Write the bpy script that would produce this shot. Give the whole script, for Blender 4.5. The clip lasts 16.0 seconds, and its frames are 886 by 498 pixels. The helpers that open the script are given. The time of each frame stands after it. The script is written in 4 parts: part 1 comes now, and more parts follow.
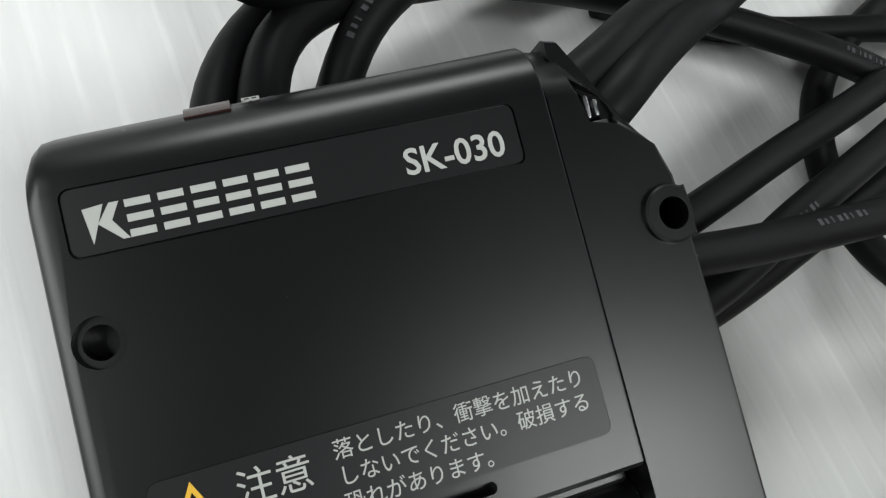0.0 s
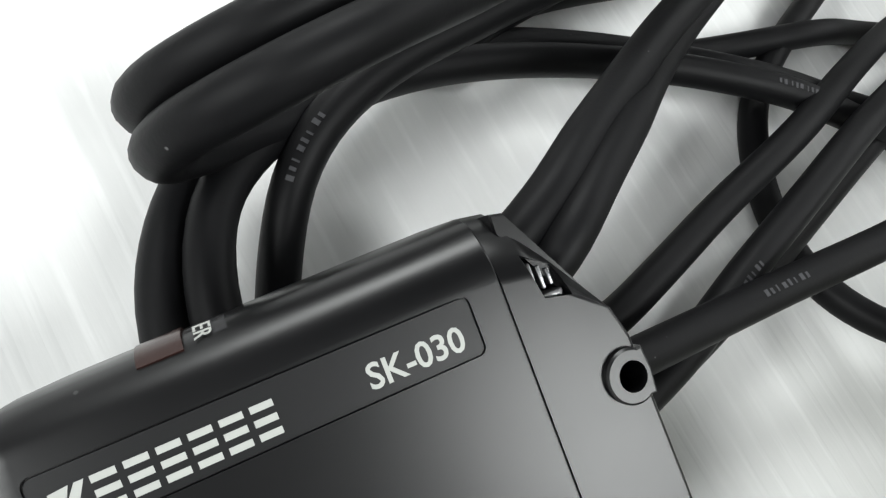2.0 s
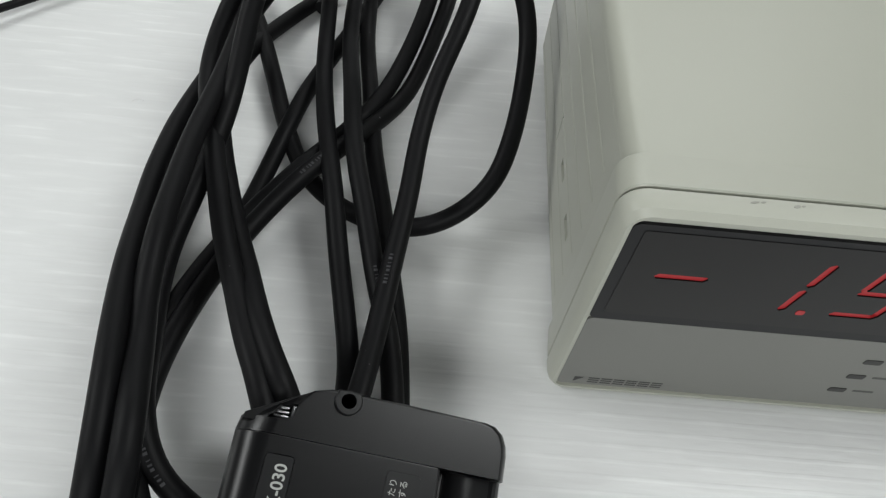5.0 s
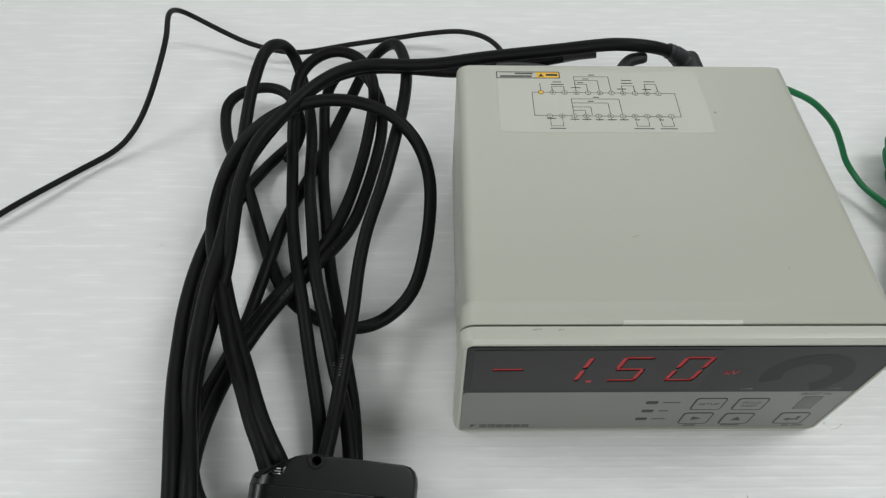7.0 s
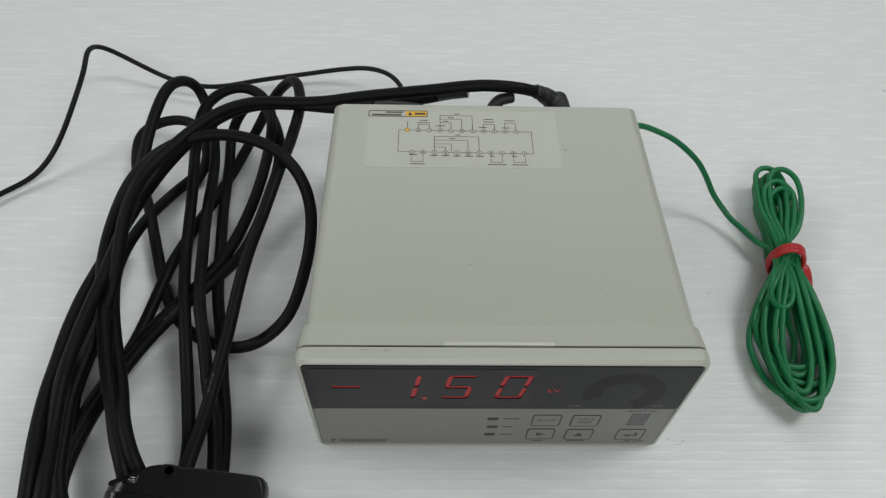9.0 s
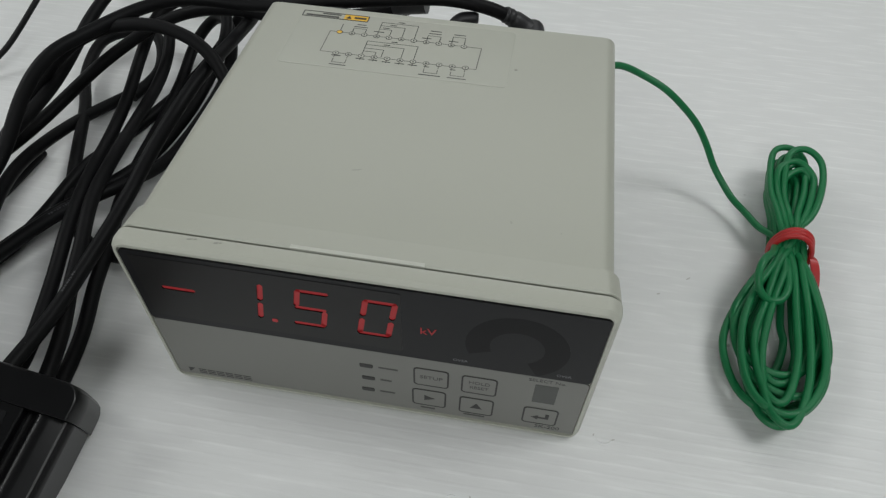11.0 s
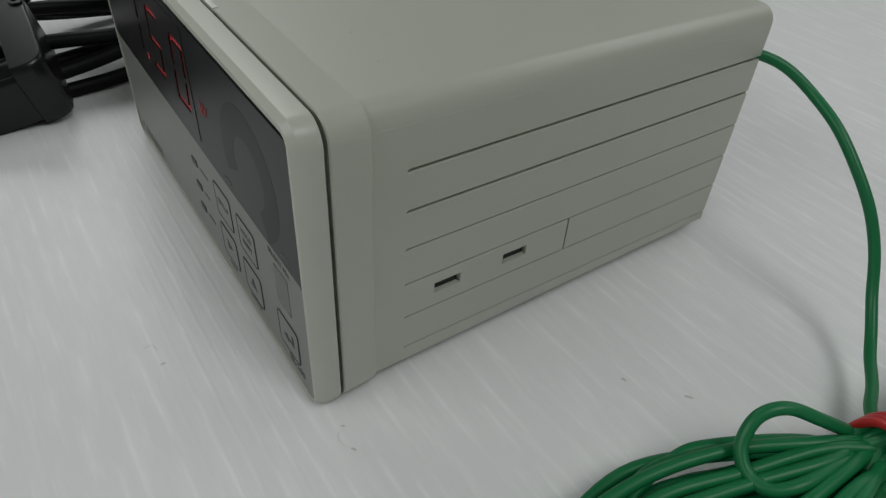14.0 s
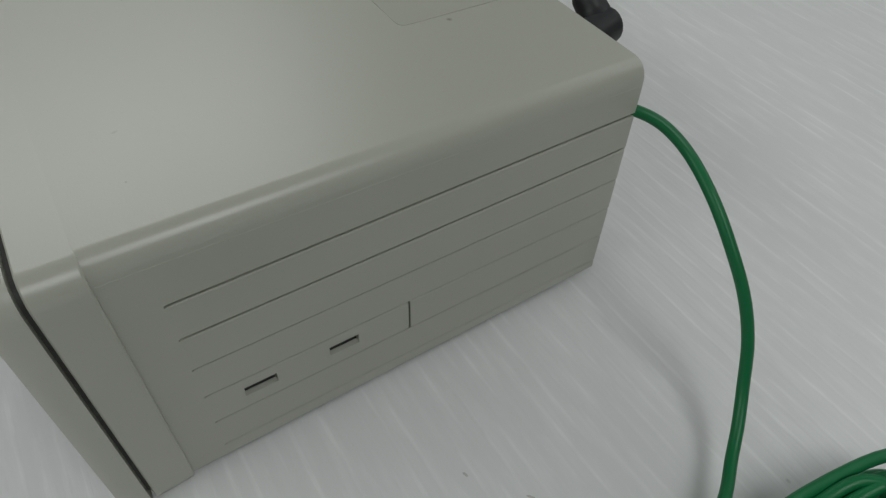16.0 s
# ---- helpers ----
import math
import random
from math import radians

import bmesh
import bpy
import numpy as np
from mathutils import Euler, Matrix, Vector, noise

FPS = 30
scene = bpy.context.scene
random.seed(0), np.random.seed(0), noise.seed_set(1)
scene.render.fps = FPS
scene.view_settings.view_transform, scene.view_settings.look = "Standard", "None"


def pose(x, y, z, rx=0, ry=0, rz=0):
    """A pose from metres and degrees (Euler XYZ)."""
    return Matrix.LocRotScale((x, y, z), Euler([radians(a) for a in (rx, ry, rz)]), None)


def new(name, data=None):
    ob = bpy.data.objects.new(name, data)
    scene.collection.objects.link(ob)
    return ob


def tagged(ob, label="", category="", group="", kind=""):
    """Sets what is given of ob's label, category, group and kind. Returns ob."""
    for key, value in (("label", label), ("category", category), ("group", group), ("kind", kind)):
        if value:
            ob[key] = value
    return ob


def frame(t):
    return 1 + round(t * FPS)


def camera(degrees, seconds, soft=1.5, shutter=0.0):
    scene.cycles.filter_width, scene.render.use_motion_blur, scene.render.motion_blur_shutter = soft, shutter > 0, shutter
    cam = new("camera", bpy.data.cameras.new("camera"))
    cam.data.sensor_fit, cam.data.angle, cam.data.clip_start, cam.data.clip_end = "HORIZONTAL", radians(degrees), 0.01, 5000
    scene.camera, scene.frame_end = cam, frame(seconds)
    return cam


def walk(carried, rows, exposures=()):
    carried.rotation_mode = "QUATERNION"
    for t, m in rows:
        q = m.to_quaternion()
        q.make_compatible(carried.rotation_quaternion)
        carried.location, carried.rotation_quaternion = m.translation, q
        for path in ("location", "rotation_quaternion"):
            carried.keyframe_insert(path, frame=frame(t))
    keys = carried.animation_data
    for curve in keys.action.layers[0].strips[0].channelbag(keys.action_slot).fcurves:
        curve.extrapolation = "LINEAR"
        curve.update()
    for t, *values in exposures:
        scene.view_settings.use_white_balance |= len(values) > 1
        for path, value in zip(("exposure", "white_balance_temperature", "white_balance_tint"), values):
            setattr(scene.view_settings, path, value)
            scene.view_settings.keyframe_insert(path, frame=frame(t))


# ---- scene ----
CAMSOFT = 1.3
EXPOSURES = [(0.0, 0.16), (1.0, 0.48), (1.5, 0.68), (2.5, 0.74), (3.0, 0.62), (3.5, 0.44), (4.0, 0.2), (6.5, -0.24), (7.0, -0.27), (7.5, -0.34), (8.0, -0.38), (9.0, -0.48), (11.5, -0.6), (12.5, -0.66), (14.5, -0.9), (16.0, -0.97)]
cam = camera(65.19, 16.0, soft=CAMSOFT)
ROWS = [  # seconds, eye in metres, turn in degrees
    (0, -0.10646, -0.07065, 0.08114, 25.284, -19.244, 66.253),
    (0.5, -0.11272, -0.06875, 0.08252, 21.490, -20.770, 69.358),
    (1, -0.11958, -0.06696, 0.07752, 17.994, -22.026, 71.923),
    (1.5, -0.12754, -0.06570, 0.08169, 15.847, -23.096, 71.853),
    (2, -0.12761, -0.06398, 0.09012, 22.446, -20.214, 58.456),
    (2.5, -0.12920, -0.06474, 0.10328, 28.699, -15.244, 41.211),
    (3, -0.12498, -0.06927, 0.10840, 29.765, -8.697, 23.835),
    (3.5, -0.11913, -0.06797, 0.12183, 30.624, -6.167, 14.852),
    (4, -0.11721, -0.06519, 0.13341, 31.153, -4.810, 10.476),
    (4.2, -0.11618, -0.06094, 0.14190, 32.032, -4.777, 8.395),
    (6.3, -0.09170, -0.10873, 0.22153, 36.105, -3.089, -0.763),
    (6.5, -0.09119, -0.10359, 0.23703, 35.807, -2.447, -1.280),
    (7, -0.08187, -0.09951, 0.26347, 35.490, -1.032, -0.709),
    (7.5, -0.08147, -0.09564, 0.27905, 35.278, -0.722, -0.950),
    (8, -0.07112, -0.09911, 0.28648, 35.211, -0.920, -0.574),
    (8.5, -0.05569, -0.10669, 0.28839, 37.096, -2.031, -0.482),
    (9, -0.02755, -0.11072, 0.28323, 37.213, -1.477, -0.536),
    (9.2, -0.01608, -0.11187, 0.27914, 36.968, -0.748, -0.632),
    (11.3, 0.04954, -0.10655, 0.20914, 41.412, -1.781, 15.361),
    (11.5, 0.05952, -0.09444, 0.20053, 42.508, -2.127, 20.590),
    (12, 0.10279, -0.08095, 0.18437, 43.188, -4.565, 35.141),
    (12.5, 0.12835, -0.07933, 0.16179, 45.435, -4.462, 42.802),
    (13, 0.14248, -0.07007, 0.15020, 46.582, -5.009, 46.719),
    (13.5, 0.15473, -0.05272, 0.14390, 48.694, -4.403, 51.285),
    (14, 0.16455, -0.03538, 0.13341, 49.516, -2.871, 56.393),
    (14.5, 0.16677, -0.01950, 0.12555, 49.001, -3.015, 59.919),
    (15, 0.17061, 0.01072, 0.13325, 46.436, -0.975, 61.596),
    (15.5, 0.16239, 0.02900, 0.15145, 43.267, -3.331, 58.192),
    (16, 0.15558, 0.02448, 0.15410, 42.092, -1.382, 58.024),
]
walk(cam, [(t, pose(*p)) for t, *p in ROWS], exposures=EXPOSURES)
MM = 0.001

# ---- light: a closed room with ceiling lamps over a work table ----
world = bpy.data.worlds.new("room_air")
scene.world = world
world.use_nodes = True
world.node_tree.nodes["Background"].inputs[0].default_value = (0.9, 0.95, 1.0, 1)
world.node_tree.nodes["Background"].inputs[1].default_value = 0.05


def ceiling_panel(x, y, sx, sy, watts):
    data = bpy.data.lights.new("unseen_ceiling_light", "AREA")
    data.shape, data.size, data.size_y, data.energy = "RECTANGLE", sx, sy, watts
    data.color = (0.955, 0.985, 0.975)
    ob = new("unseen_ceiling_light", data)
    ob.location = (x, y, 1.72)
    return ob


ceiling_panel(1.2, 0.26, 1.05, 0.62, 25)
ceiling_panel(-2.1, 0.25, 0.9, 1.4, 37)
ceiling_panel(0.0, 2.05, 2.6, 0.9, 23)
# south fill, added to brighten the sheet's front and the controller's face
ceiling_panel(-0.3, -1.95, 2.2, 0.8, 46)


# ---- materials ----
def node_mat(name, colour, rough=0.5, metal=0.0, spread=0.06, size=40.0, fine=900.0, bump=0.06, coat=0.0, spec=0.5):
    """A painted or moulded surface: base colour broken up at two scales, with fine relief."""
    m = bpy.data.materials.new(name)
    m.use_nodes = True
    nt = m.node_tree
    b = nt.nodes["Principled BSDF"]
    tc = nt.nodes.new("ShaderNodeTexCoord")
    big, small = nt.nodes.new("ShaderNodeTexNoise"), nt.nodes.new("ShaderNodeTexNoise")
    big.inputs["Scale"].default_value, small.inputs["Scale"].default_value = size, fine
    big.inputs["Detail"].default_value, small.inputs["Detail"].default_value = 4, 2
    for n in (big, small):
        nt.links.new(tc.outputs["Object"], n.inputs["Vector"])
    mix = nt.nodes.new("ShaderNodeMix")
    mix.data_type = "RGBA"
    mix.inputs["A"].default_value = (*[c * (1 - spread) for c in colour], 1)
    mix.inputs["B"].default_value = (*[min(1, c * (1 + spread)) for c in colour], 1)
    nt.links.new(big.outputs["Fac"], mix.inputs["Factor"])
    nt.links.new(mix.outputs["Result"], b.inputs["Base Color"])
    rr = nt.nodes.new("ShaderNodeMapRange")
    rr.inputs["To Min"].default_value, rr.inputs["To Max"].default_value = max(0.02, rough - 0.035), min(1, rough + 0.035)
    nt.links.new(big.outputs["Fac"], rr.inputs["Value"])
    nt.links.new(rr.outputs["Result"], b.inputs["Roughness"])
    if bump:
        bp = nt.nodes.new("ShaderNodeBump")
        bp.inputs["Strength"].default_value, bp.inputs["Distance"].default_value = bump, 0.0002
        nt.links.new(small.outputs["Fac"], bp.inputs["Height"])
        nt.links.new(bp.outputs["Normal"], b.inputs["Normal"])
    b.inputs["Metallic"].default_value = metal
    b.inputs["Coat Weight"].default_value = coat
    b.inputs["Specular IOR Level"].default_value = spec
    return m


def lit_mat(name, colour, strength):
    m = bpy.data.materials.new(name)
    m.use_nodes = True
    b = m.node_tree.nodes["Principled BSDF"]
    b.inputs["Base Color"].default_value = (*[c * 0.3 for c in colour], 1)
    b.inputs["Emission Color"].default_value = (*colour, 1)
    b.inputs["Emission Strength"].default_value = strength
    return m


def sheet_mat():
    """White fluted plastic sheet: shallow flutes along x, painted sheen streaks, faint smudges and specks."""
    m = node_mat("white_fluted_plastic", (0.722, 0.727, 0.722), 0.42, spread=0.025, size=9, fine=300, bump=0, spec=0.4)
    nt = m.node_tree
    b = nt.nodes["Principled BSDF"]
    tc = nt.nodes.new("ShaderNodeTexCoord")
    wave = nt.nodes.new("ShaderNodeTexWave")
    wave.wave_type, wave.bands_direction, wave.wave_profile = "BANDS", "Y", "SIN"
    wave.inputs["Scale"].default_value, wave.inputs["Distortion"].default_value = 78.0, 0.3
    wave.inputs["Detail"].default_value, wave.inputs["Detail Scale"].default_value = 2, 1.2
    nt.links.new(tc.outputs["Object"], wave.inputs["Vector"])
    stretch = nt.nodes.new("ShaderNodeMapping")
    stretch.inputs["Scale"].default_value = (44, 280, 1)
    nt.links.new(tc.outputs["Object"], stretch.inputs["Vector"])
    streak = nt.nodes.new("ShaderNodeTexNoise")
    streak.inputs["Scale"].default_value, streak.inputs["Detail"].default_value = 1.0, 4
    nt.links.new(stretch.outputs["Vector"], streak.inputs["Vector"])
    add = nt.nodes.new("ShaderNodeMath")
    add.operation = "MULTIPLY_ADD"
    nt.links.new(streak.outputs["Fac"], add.inputs[0])
    add.inputs[1].default_value = 2.8
    ridge = nt.nodes.new("ShaderNodeMapRange")
    ridge.interpolation_type = "SMOOTHSTEP"
    ridge.inputs["From Min"].default_value, ridge.inputs["From Max"].default_value = 0.72, 1.0
    nt.links.new(wave.outputs["Fac"], ridge.inputs["Value"])
    nt.links.new(ridge.outputs["Result"], add.inputs[2])
    bp = nt.nodes.new("ShaderNodeBump")
    bp.inputs["Strength"].default_value, bp.inputs["Distance"].default_value = 0.09, 0.0006
    nt.links.new(add.outputs["Value"], bp.inputs["Height"])
    nt.links.new(bp.outputs["Normal"], b.inputs["Normal"])
    # sheen of the flutes painted in as pale streaks, strongest along the ridges
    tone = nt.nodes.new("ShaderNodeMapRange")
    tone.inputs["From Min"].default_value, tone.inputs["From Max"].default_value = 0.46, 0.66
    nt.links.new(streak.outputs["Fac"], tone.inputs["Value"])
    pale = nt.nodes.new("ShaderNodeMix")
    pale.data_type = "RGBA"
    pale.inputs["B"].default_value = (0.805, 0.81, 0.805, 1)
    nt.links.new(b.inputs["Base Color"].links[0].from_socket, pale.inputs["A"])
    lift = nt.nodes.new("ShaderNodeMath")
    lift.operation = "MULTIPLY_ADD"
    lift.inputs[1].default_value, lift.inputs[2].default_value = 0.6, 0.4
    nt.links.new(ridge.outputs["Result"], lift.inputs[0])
    painted_sheen = nt.nodes.new("ShaderNodeMath")
    painted_sheen.operation = "MULTIPLY"
    nt.links.new(lift.outputs["Value"], painted_sheen.inputs[0])
    nt.links.new(tone.outputs["Result"], painted_sheen.inputs[1])
    nt.links.new(painted_sheen.outputs["Value"], pale.inputs["Factor"])
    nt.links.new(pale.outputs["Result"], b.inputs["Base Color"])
    # sparse grey specks
    sp = nt.nodes.new("ShaderNodeTexNoise")
    sp.inputs["Scale"].default_value, sp.inputs["Detail"].default_value = 130, 1
    nt.links.new(tc.outputs["Object"], sp.inputs["Vector"])
    cut = nt.nodes.new("ShaderNodeMapRange")
    cut.inputs["From Min"].default_value, cut.inputs["From Max"].default_value = 0.815, 0.86
    nt.links.new(sp.outputs["Fac"], cut.inputs["Value"])
    old = b.inputs["Base Color"].links[0].from_socket
    mx = nt.nodes.new("ShaderNodeMix")
    mx.data_type = "RGBA"
    mx.inputs["B"].default_value = (0.3, 0.3, 0.29, 1)
    nt.links.new(old, mx.inputs["A"])
    nt.links.new(cut.outputs["Result"], mx.inputs["Factor"])
    nt.links.new(mx.outputs["Result"], b.inputs["Base Color"])
    return m


def specks(m, colour, scale, lo, hi):
    """Sparse small marks over a material's colour."""
    nt = m.node_tree
    b = nt.nodes["Principled BSDF"]
    tc = nt.nodes.new("ShaderNodeTexCoord")
    sp = nt.nodes.new("ShaderNodeTexNoise")
    sp.inputs["Scale"].default_value, sp.inputs["Detail"].default_value = scale, 1
    nt.links.new(tc.outputs["Object"], sp.inputs["Vector"])
    cut = nt.nodes.new("ShaderNodeMapRange")
    cut.inputs["From Min"].default_value, cut.inputs["From Max"].default_value = lo, hi
    nt.links.new(sp.outputs["Fac"], cut.inputs["Value"])
    mx = nt.nodes.new("ShaderNodeMix")
    mx.data_type = "RGBA"
    mx.inputs["B"].default_value = (*colour, 1)
    nt.links.new(b.inputs["Base Color"].links[0].from_socket, mx.inputs["A"])
    nt.links.new(cut.outputs["Result"], mx.inputs["Factor"])
    nt.links.new(mx.outputs["Result"], b.inputs["Base Color"])
    return m


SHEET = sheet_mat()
WALL = node_mat("wall_paint", (0.42, 0.42, 0.42), 0.8, size=3, fine=200)
CEILING = node_mat("ceiling_board", (0.03, 0.03, 0.03), 0.85, size=3, fine=200)
BEIGE = node_mat("warm_grey_plastic", (0.43, 0.436, 0.376), 0.32, spread=0.03, size=18, fine=2500, bump=0.08)
GAP_SHADE = node_mat("gap_shade_plastic", (0.05, 0.05, 0.044), 0.6, spread=0.05, size=25, fine=2500)
BEIGE_LIGHT = node_mat("bezel_grey_plastic", (0.455, 0.461, 0.40), 0.38, spread=0.03, size=30, fine=2500, bump=0.08)
LIP = node_mat("pale_lip_plastic", (0.56, 0.565, 0.505), 0.4, spread=0.03, size=30, fine=2500, bump=0.05)
PANEL = node_mat("grey_printed_film", (0.188, 0.188, 0.173), 0.38, spread=0.04, size=30, fine=2200, bump=0.05)
SMOKED = node_mat("smoked_acrylic", (0.0115, 0.0115, 0.013), 0.34, spread=0.1, size=20, fine=500, bump=0.0, spec=0.2)
MODULE = node_mat("display_module_grey", (0.0145, 0.0138, 0.014), 0.33, spread=0.1, size=60, fine=500, bump=0.0, spec=0.22)
RING = node_mat("black_print", (0.0062, 0.0062, 0.0068), 0.36, spread=0.1, size=60, fine=500, bump=0.0, spec=0.15)
INK = node_mat("dark_grey_ink", (0.028, 0.028, 0.027), 0.5, spread=0.2, size=200, fine=3000)
INK_SOFT = node_mat("faded_grey_ink", (0.06, 0.06, 0.056), 0.5, spread=0.2, size=200, fine=3000)
INK_WHITE = node_mat("white_ink", (0.40, 0.41, 0.39), 0.5, spread=0.06, size=300, fine=3000)
INK_DIM = node_mat("dull_white_ink", (0.16, 0.16, 0.17), 0.5, spread=0.1, size=300, fine=3000)
INK_FAINT = node_mat("worn_pale_print", (0.034, 0.034, 0.038), 0.5, spread=0.3, size=900, fine=3000)
LCD = node_mat("lcd_glass", (0.055, 0.058, 0.052), 0.15, spread=0.15, size=150, fine=2000, bump=0)
FILM = node_mat("clear_label_film", (0.435, 0.441, 0.381), 0.22, spread=0.02, size=40, fine=2000, bump=0.04)
YELLOW = node_mat("yellow_ink", (0.72, 0.42, 0.03), 0.45, spread=0.06, size=200, fine=3000)
RED_LED = lit_mat("red_led_segment", (1.0, 0.05, 0.06), 0.11)
RED_LED_DIM = lit_mat("red_led_segment_dim", (1.0, 0.05, 0.06), 0.08)
BLACK = node_mat("black_satin_abs", (0.0032, 0.0032, 0.0037), 0.305, spread=0.15, size=60, fine=2600, bump=0.012, spec=0.42)
BLACK_LABEL = node_mat("black_label_film", (0.0055, 0.0055, 0.0062), 0.38, spread=0.1, size=60, fine=2200, bump=0.04, spec=0.36)
BLACK_ROLL = node_mat("black_gloss_abs", (0.012, 0.012, 0.012), 0.35, spread=0.1, size=80, fine=2200, bump=0.03)
PIT = node_mat("dark_recess_plastic", (0.006, 0.006, 0.006), 0.6, spread=0.1, size=80, fine=2200)
RUBBER = node_mat("black_cable_jacket", (0.0050, 0.0050, 0.0056), 0.50, spread=0.25, size=70, fine=1800, bump=0.10, spec=0.14)
specks(BLACK, (0.05, 0.05, 0.05), 700, 0.80, 0.84)
specks(RUBBER, (0.16, 0.16, 0.16), 900, 0.82, 0.86)
specks(BEIGE, (0.17, 0.165, 0.14), 160, 0.82, 0.86)
SLOT_SHADE = node_mat("slot_shade_plastic", (0.008, 0.008, 0.0075), 0.6, spread=0.1, size=80, fine=2200)
SCUFF = node_mat("scuffed_grey_plastic", (0.34, 0.34, 0.30), 0.6, spread=0.2, size=300, fine=2000)
FLECK = node_mat("grey_crumb", (0.52, 0.51, 0.49), 0.8, spread=0.3, size=300, fine=2000)
RUBBER_THIN = node_mat("thin_wire_jacket", (0.007, 0.0065, 0.0075), 0.46, spread=0.2, size=70, fine=1800, spec=0.2)
TAPE = node_mat("vinyl_tape_black", (0.021, 0.021, 0.023), 0.40, spread=0.2, size=90, fine=1500, bump=0.15)
PLUG = node_mat("grey_black_plug_rubber", (0.014, 0.014, 0.016), 0.48, spread=0.2, size=90, fine=1500, bump=0.08)
GREEN = node_mat("green_pvc_wire", (0.006, 0.15, 0.05), 0.40, spread=0.12, size=60, fine=1500, bump=0.03, spec=0.36)
RED_TIE = node_mat("red_vinyl_tie", (0.42, 0.018, 0.018), 0.40, spread=0.15, size=150, fine=1500, bump=0.1)
LENS = node_mat("brown_lamp_lens", (0.028, 0.012, 0.010), 0.25, spread=0.1, size=150, fine=1500, bump=0)
STEEL = node_mat("bright_clip_metal", (0.36, 0.36, 0.37), 0.34, metal=1.0, spread=0.05, size=200, fine=2000)


# ---- building helpers ----
def mesh_of(bm, name, material, smooth=True, crease=26):
    bmesh.ops.recalc_face_normals(bm, faces=bm.faces[:])
    me = bpy.data.meshes.new(name)
    bm.to_mesh(me)
    bm.free()
    me.materials.append(material)
    if smooth:
        for p in me.polygons:
            p.use_smooth = True
        me.set_sharp_from_angle(angle=radians(crease))
    return me


def part(name, bm, material, parent=None, label="", smooth=True, crease=26):
    ob = new(name, mesh_of(bm, name, material, smooth, crease))
    if parent is not None:
        ob.parent = parent
    if label:
        tagged(ob, label)
    return ob


def flatten(ob):
    """Lets large flat faces keep their own direction beside rounded edges."""
    mod = ob.modifiers.new("even_shading", "WEIGHTED_NORMAL")
    mod.keep_sharp, mod.weight = True, 50
    return ob


def thing(name, label, category, at=None, group="", kind=""):
    ob = new(name)
    ob.empty_display_size = 0.01
    if at is not None:
        ob.matrix_basis = at
    return tagged(ob, label, category, group, kind)


def block(bm, x0, x1, y0, y1, z0, z1, bevel=0.0, seg=2):
    """A bevelled block in millimetres, added to bm."""
    made = bmesh.ops.create_cube(bm, size=1)["verts"]
    for v in made:
        v.co = Vector(((x0 + x1) / 2 + v.co.x * (x1 - x0), (y0 + y1) / 2 + v.co.y * (y1 - y0), (z0 + z1) / 2 + v.co.z * (z1 - z0))) * MM
    if bevel:
        es = list({e for v in made for e in v.link_edges})
        bmesh.ops.bevel(bm, geom=es, offset=bevel * MM, segments=seg, affect="EDGES", profile=0.5)
    return bm


def boxed(*a, **k):
    return block(bmesh.new(), *a, **k)


def round_rect(hw, hh, r, n=6, cx=0.0, cy=0.0):
    pts = []
    for k, (sx, sy) in enumerate(((1, 1), (-1, 1), (-1, -1), (1, -1))):
        for i in range(n + 1):
            a = math.pi / 2 * (k + i / n)
            pts.append((cx + sx * (hw - r) + r * math.cos(a), cy + sy * (hh - r) + r * math.sin(a)))
    return pts


def loft(loops, cap_first=True, cap_last=True):
    """Bridges closed loops of equal length (points in millimetres)."""
    bm = bmesh.new()
    rings = [[bm.verts.new(Vector(p) * MM) for p in loop] for loop in loops]
    n = len(rings[0])
    for a, b in zip(rings, rings[1:]):
        for i in range(n):
            bm.faces.new((a[i], a[(i + 1) % n], b[(i + 1) % n], b[i]))
    if cap_first:
        bm.faces.new(rings[0][::-1])
    if cap_last:
        bm.faces.new(rings[-1])
    return bm


def slab(pts, h0, h1, edge=0.0):
    """A flat plate: outline pts (x, y) from height h0 up to h1, its upper rim eased by edge."""
    c = [sum(p[k] for p in pts) / len(pts) for k in (0, 1)]
    span = max(max(abs(p[0] - c[0]), abs(p[1] - c[1])) for p in pts)
    f = 1 - edge / span
    loops = [[(x, y, h0) for x, y in pts], [(x, y, h1 - edge) for x, y in pts]]
    if edge:
        loops.append([(c[0] + (x - c[0]) * f, c[1] + (y - c[1]) * f, h1) for x, y in pts])
    return loft(loops)


def turned(bm, m):
    bmesh.ops.transform(bm, matrix=m, verts=bm.verts[:])
    return bm


# plates drawn in (x, z) on the controller's front: x stays, y becomes z, height comes forward (-y)
FRONT = Matrix(((1, 0, 0, 0), (0, 0, -1, 0), (0, 1, 0, 0), (0, 0, 0, 1)))


def carve(ob, cutters):
    """Cuts the given bmeshes out of ob."""
    bpy.context.view_layer.update()
    for bm in cutters:
        cut = new("cutter", mesh_of(bm, "cutter", PIT, False))
        cut.matrix_world = ob.matrix_world
        mod = ob.modifiers.new("cut", "BOOLEAN")
        mod.operation, mod.object, mod.solver = "DIFFERENCE", cut, "EXACT"
        bpy.context.view_layer.update()
        me = bpy.data.meshes.new_from_object(ob.evaluated_get(bpy.context.evaluated_depsgraph_get()))
        ob.modifiers.clear()
        ob.data = me
        me.set_sharp_from_angle(angle=radians(24))
        bpy.data.objects.remove(cut)
    return ob


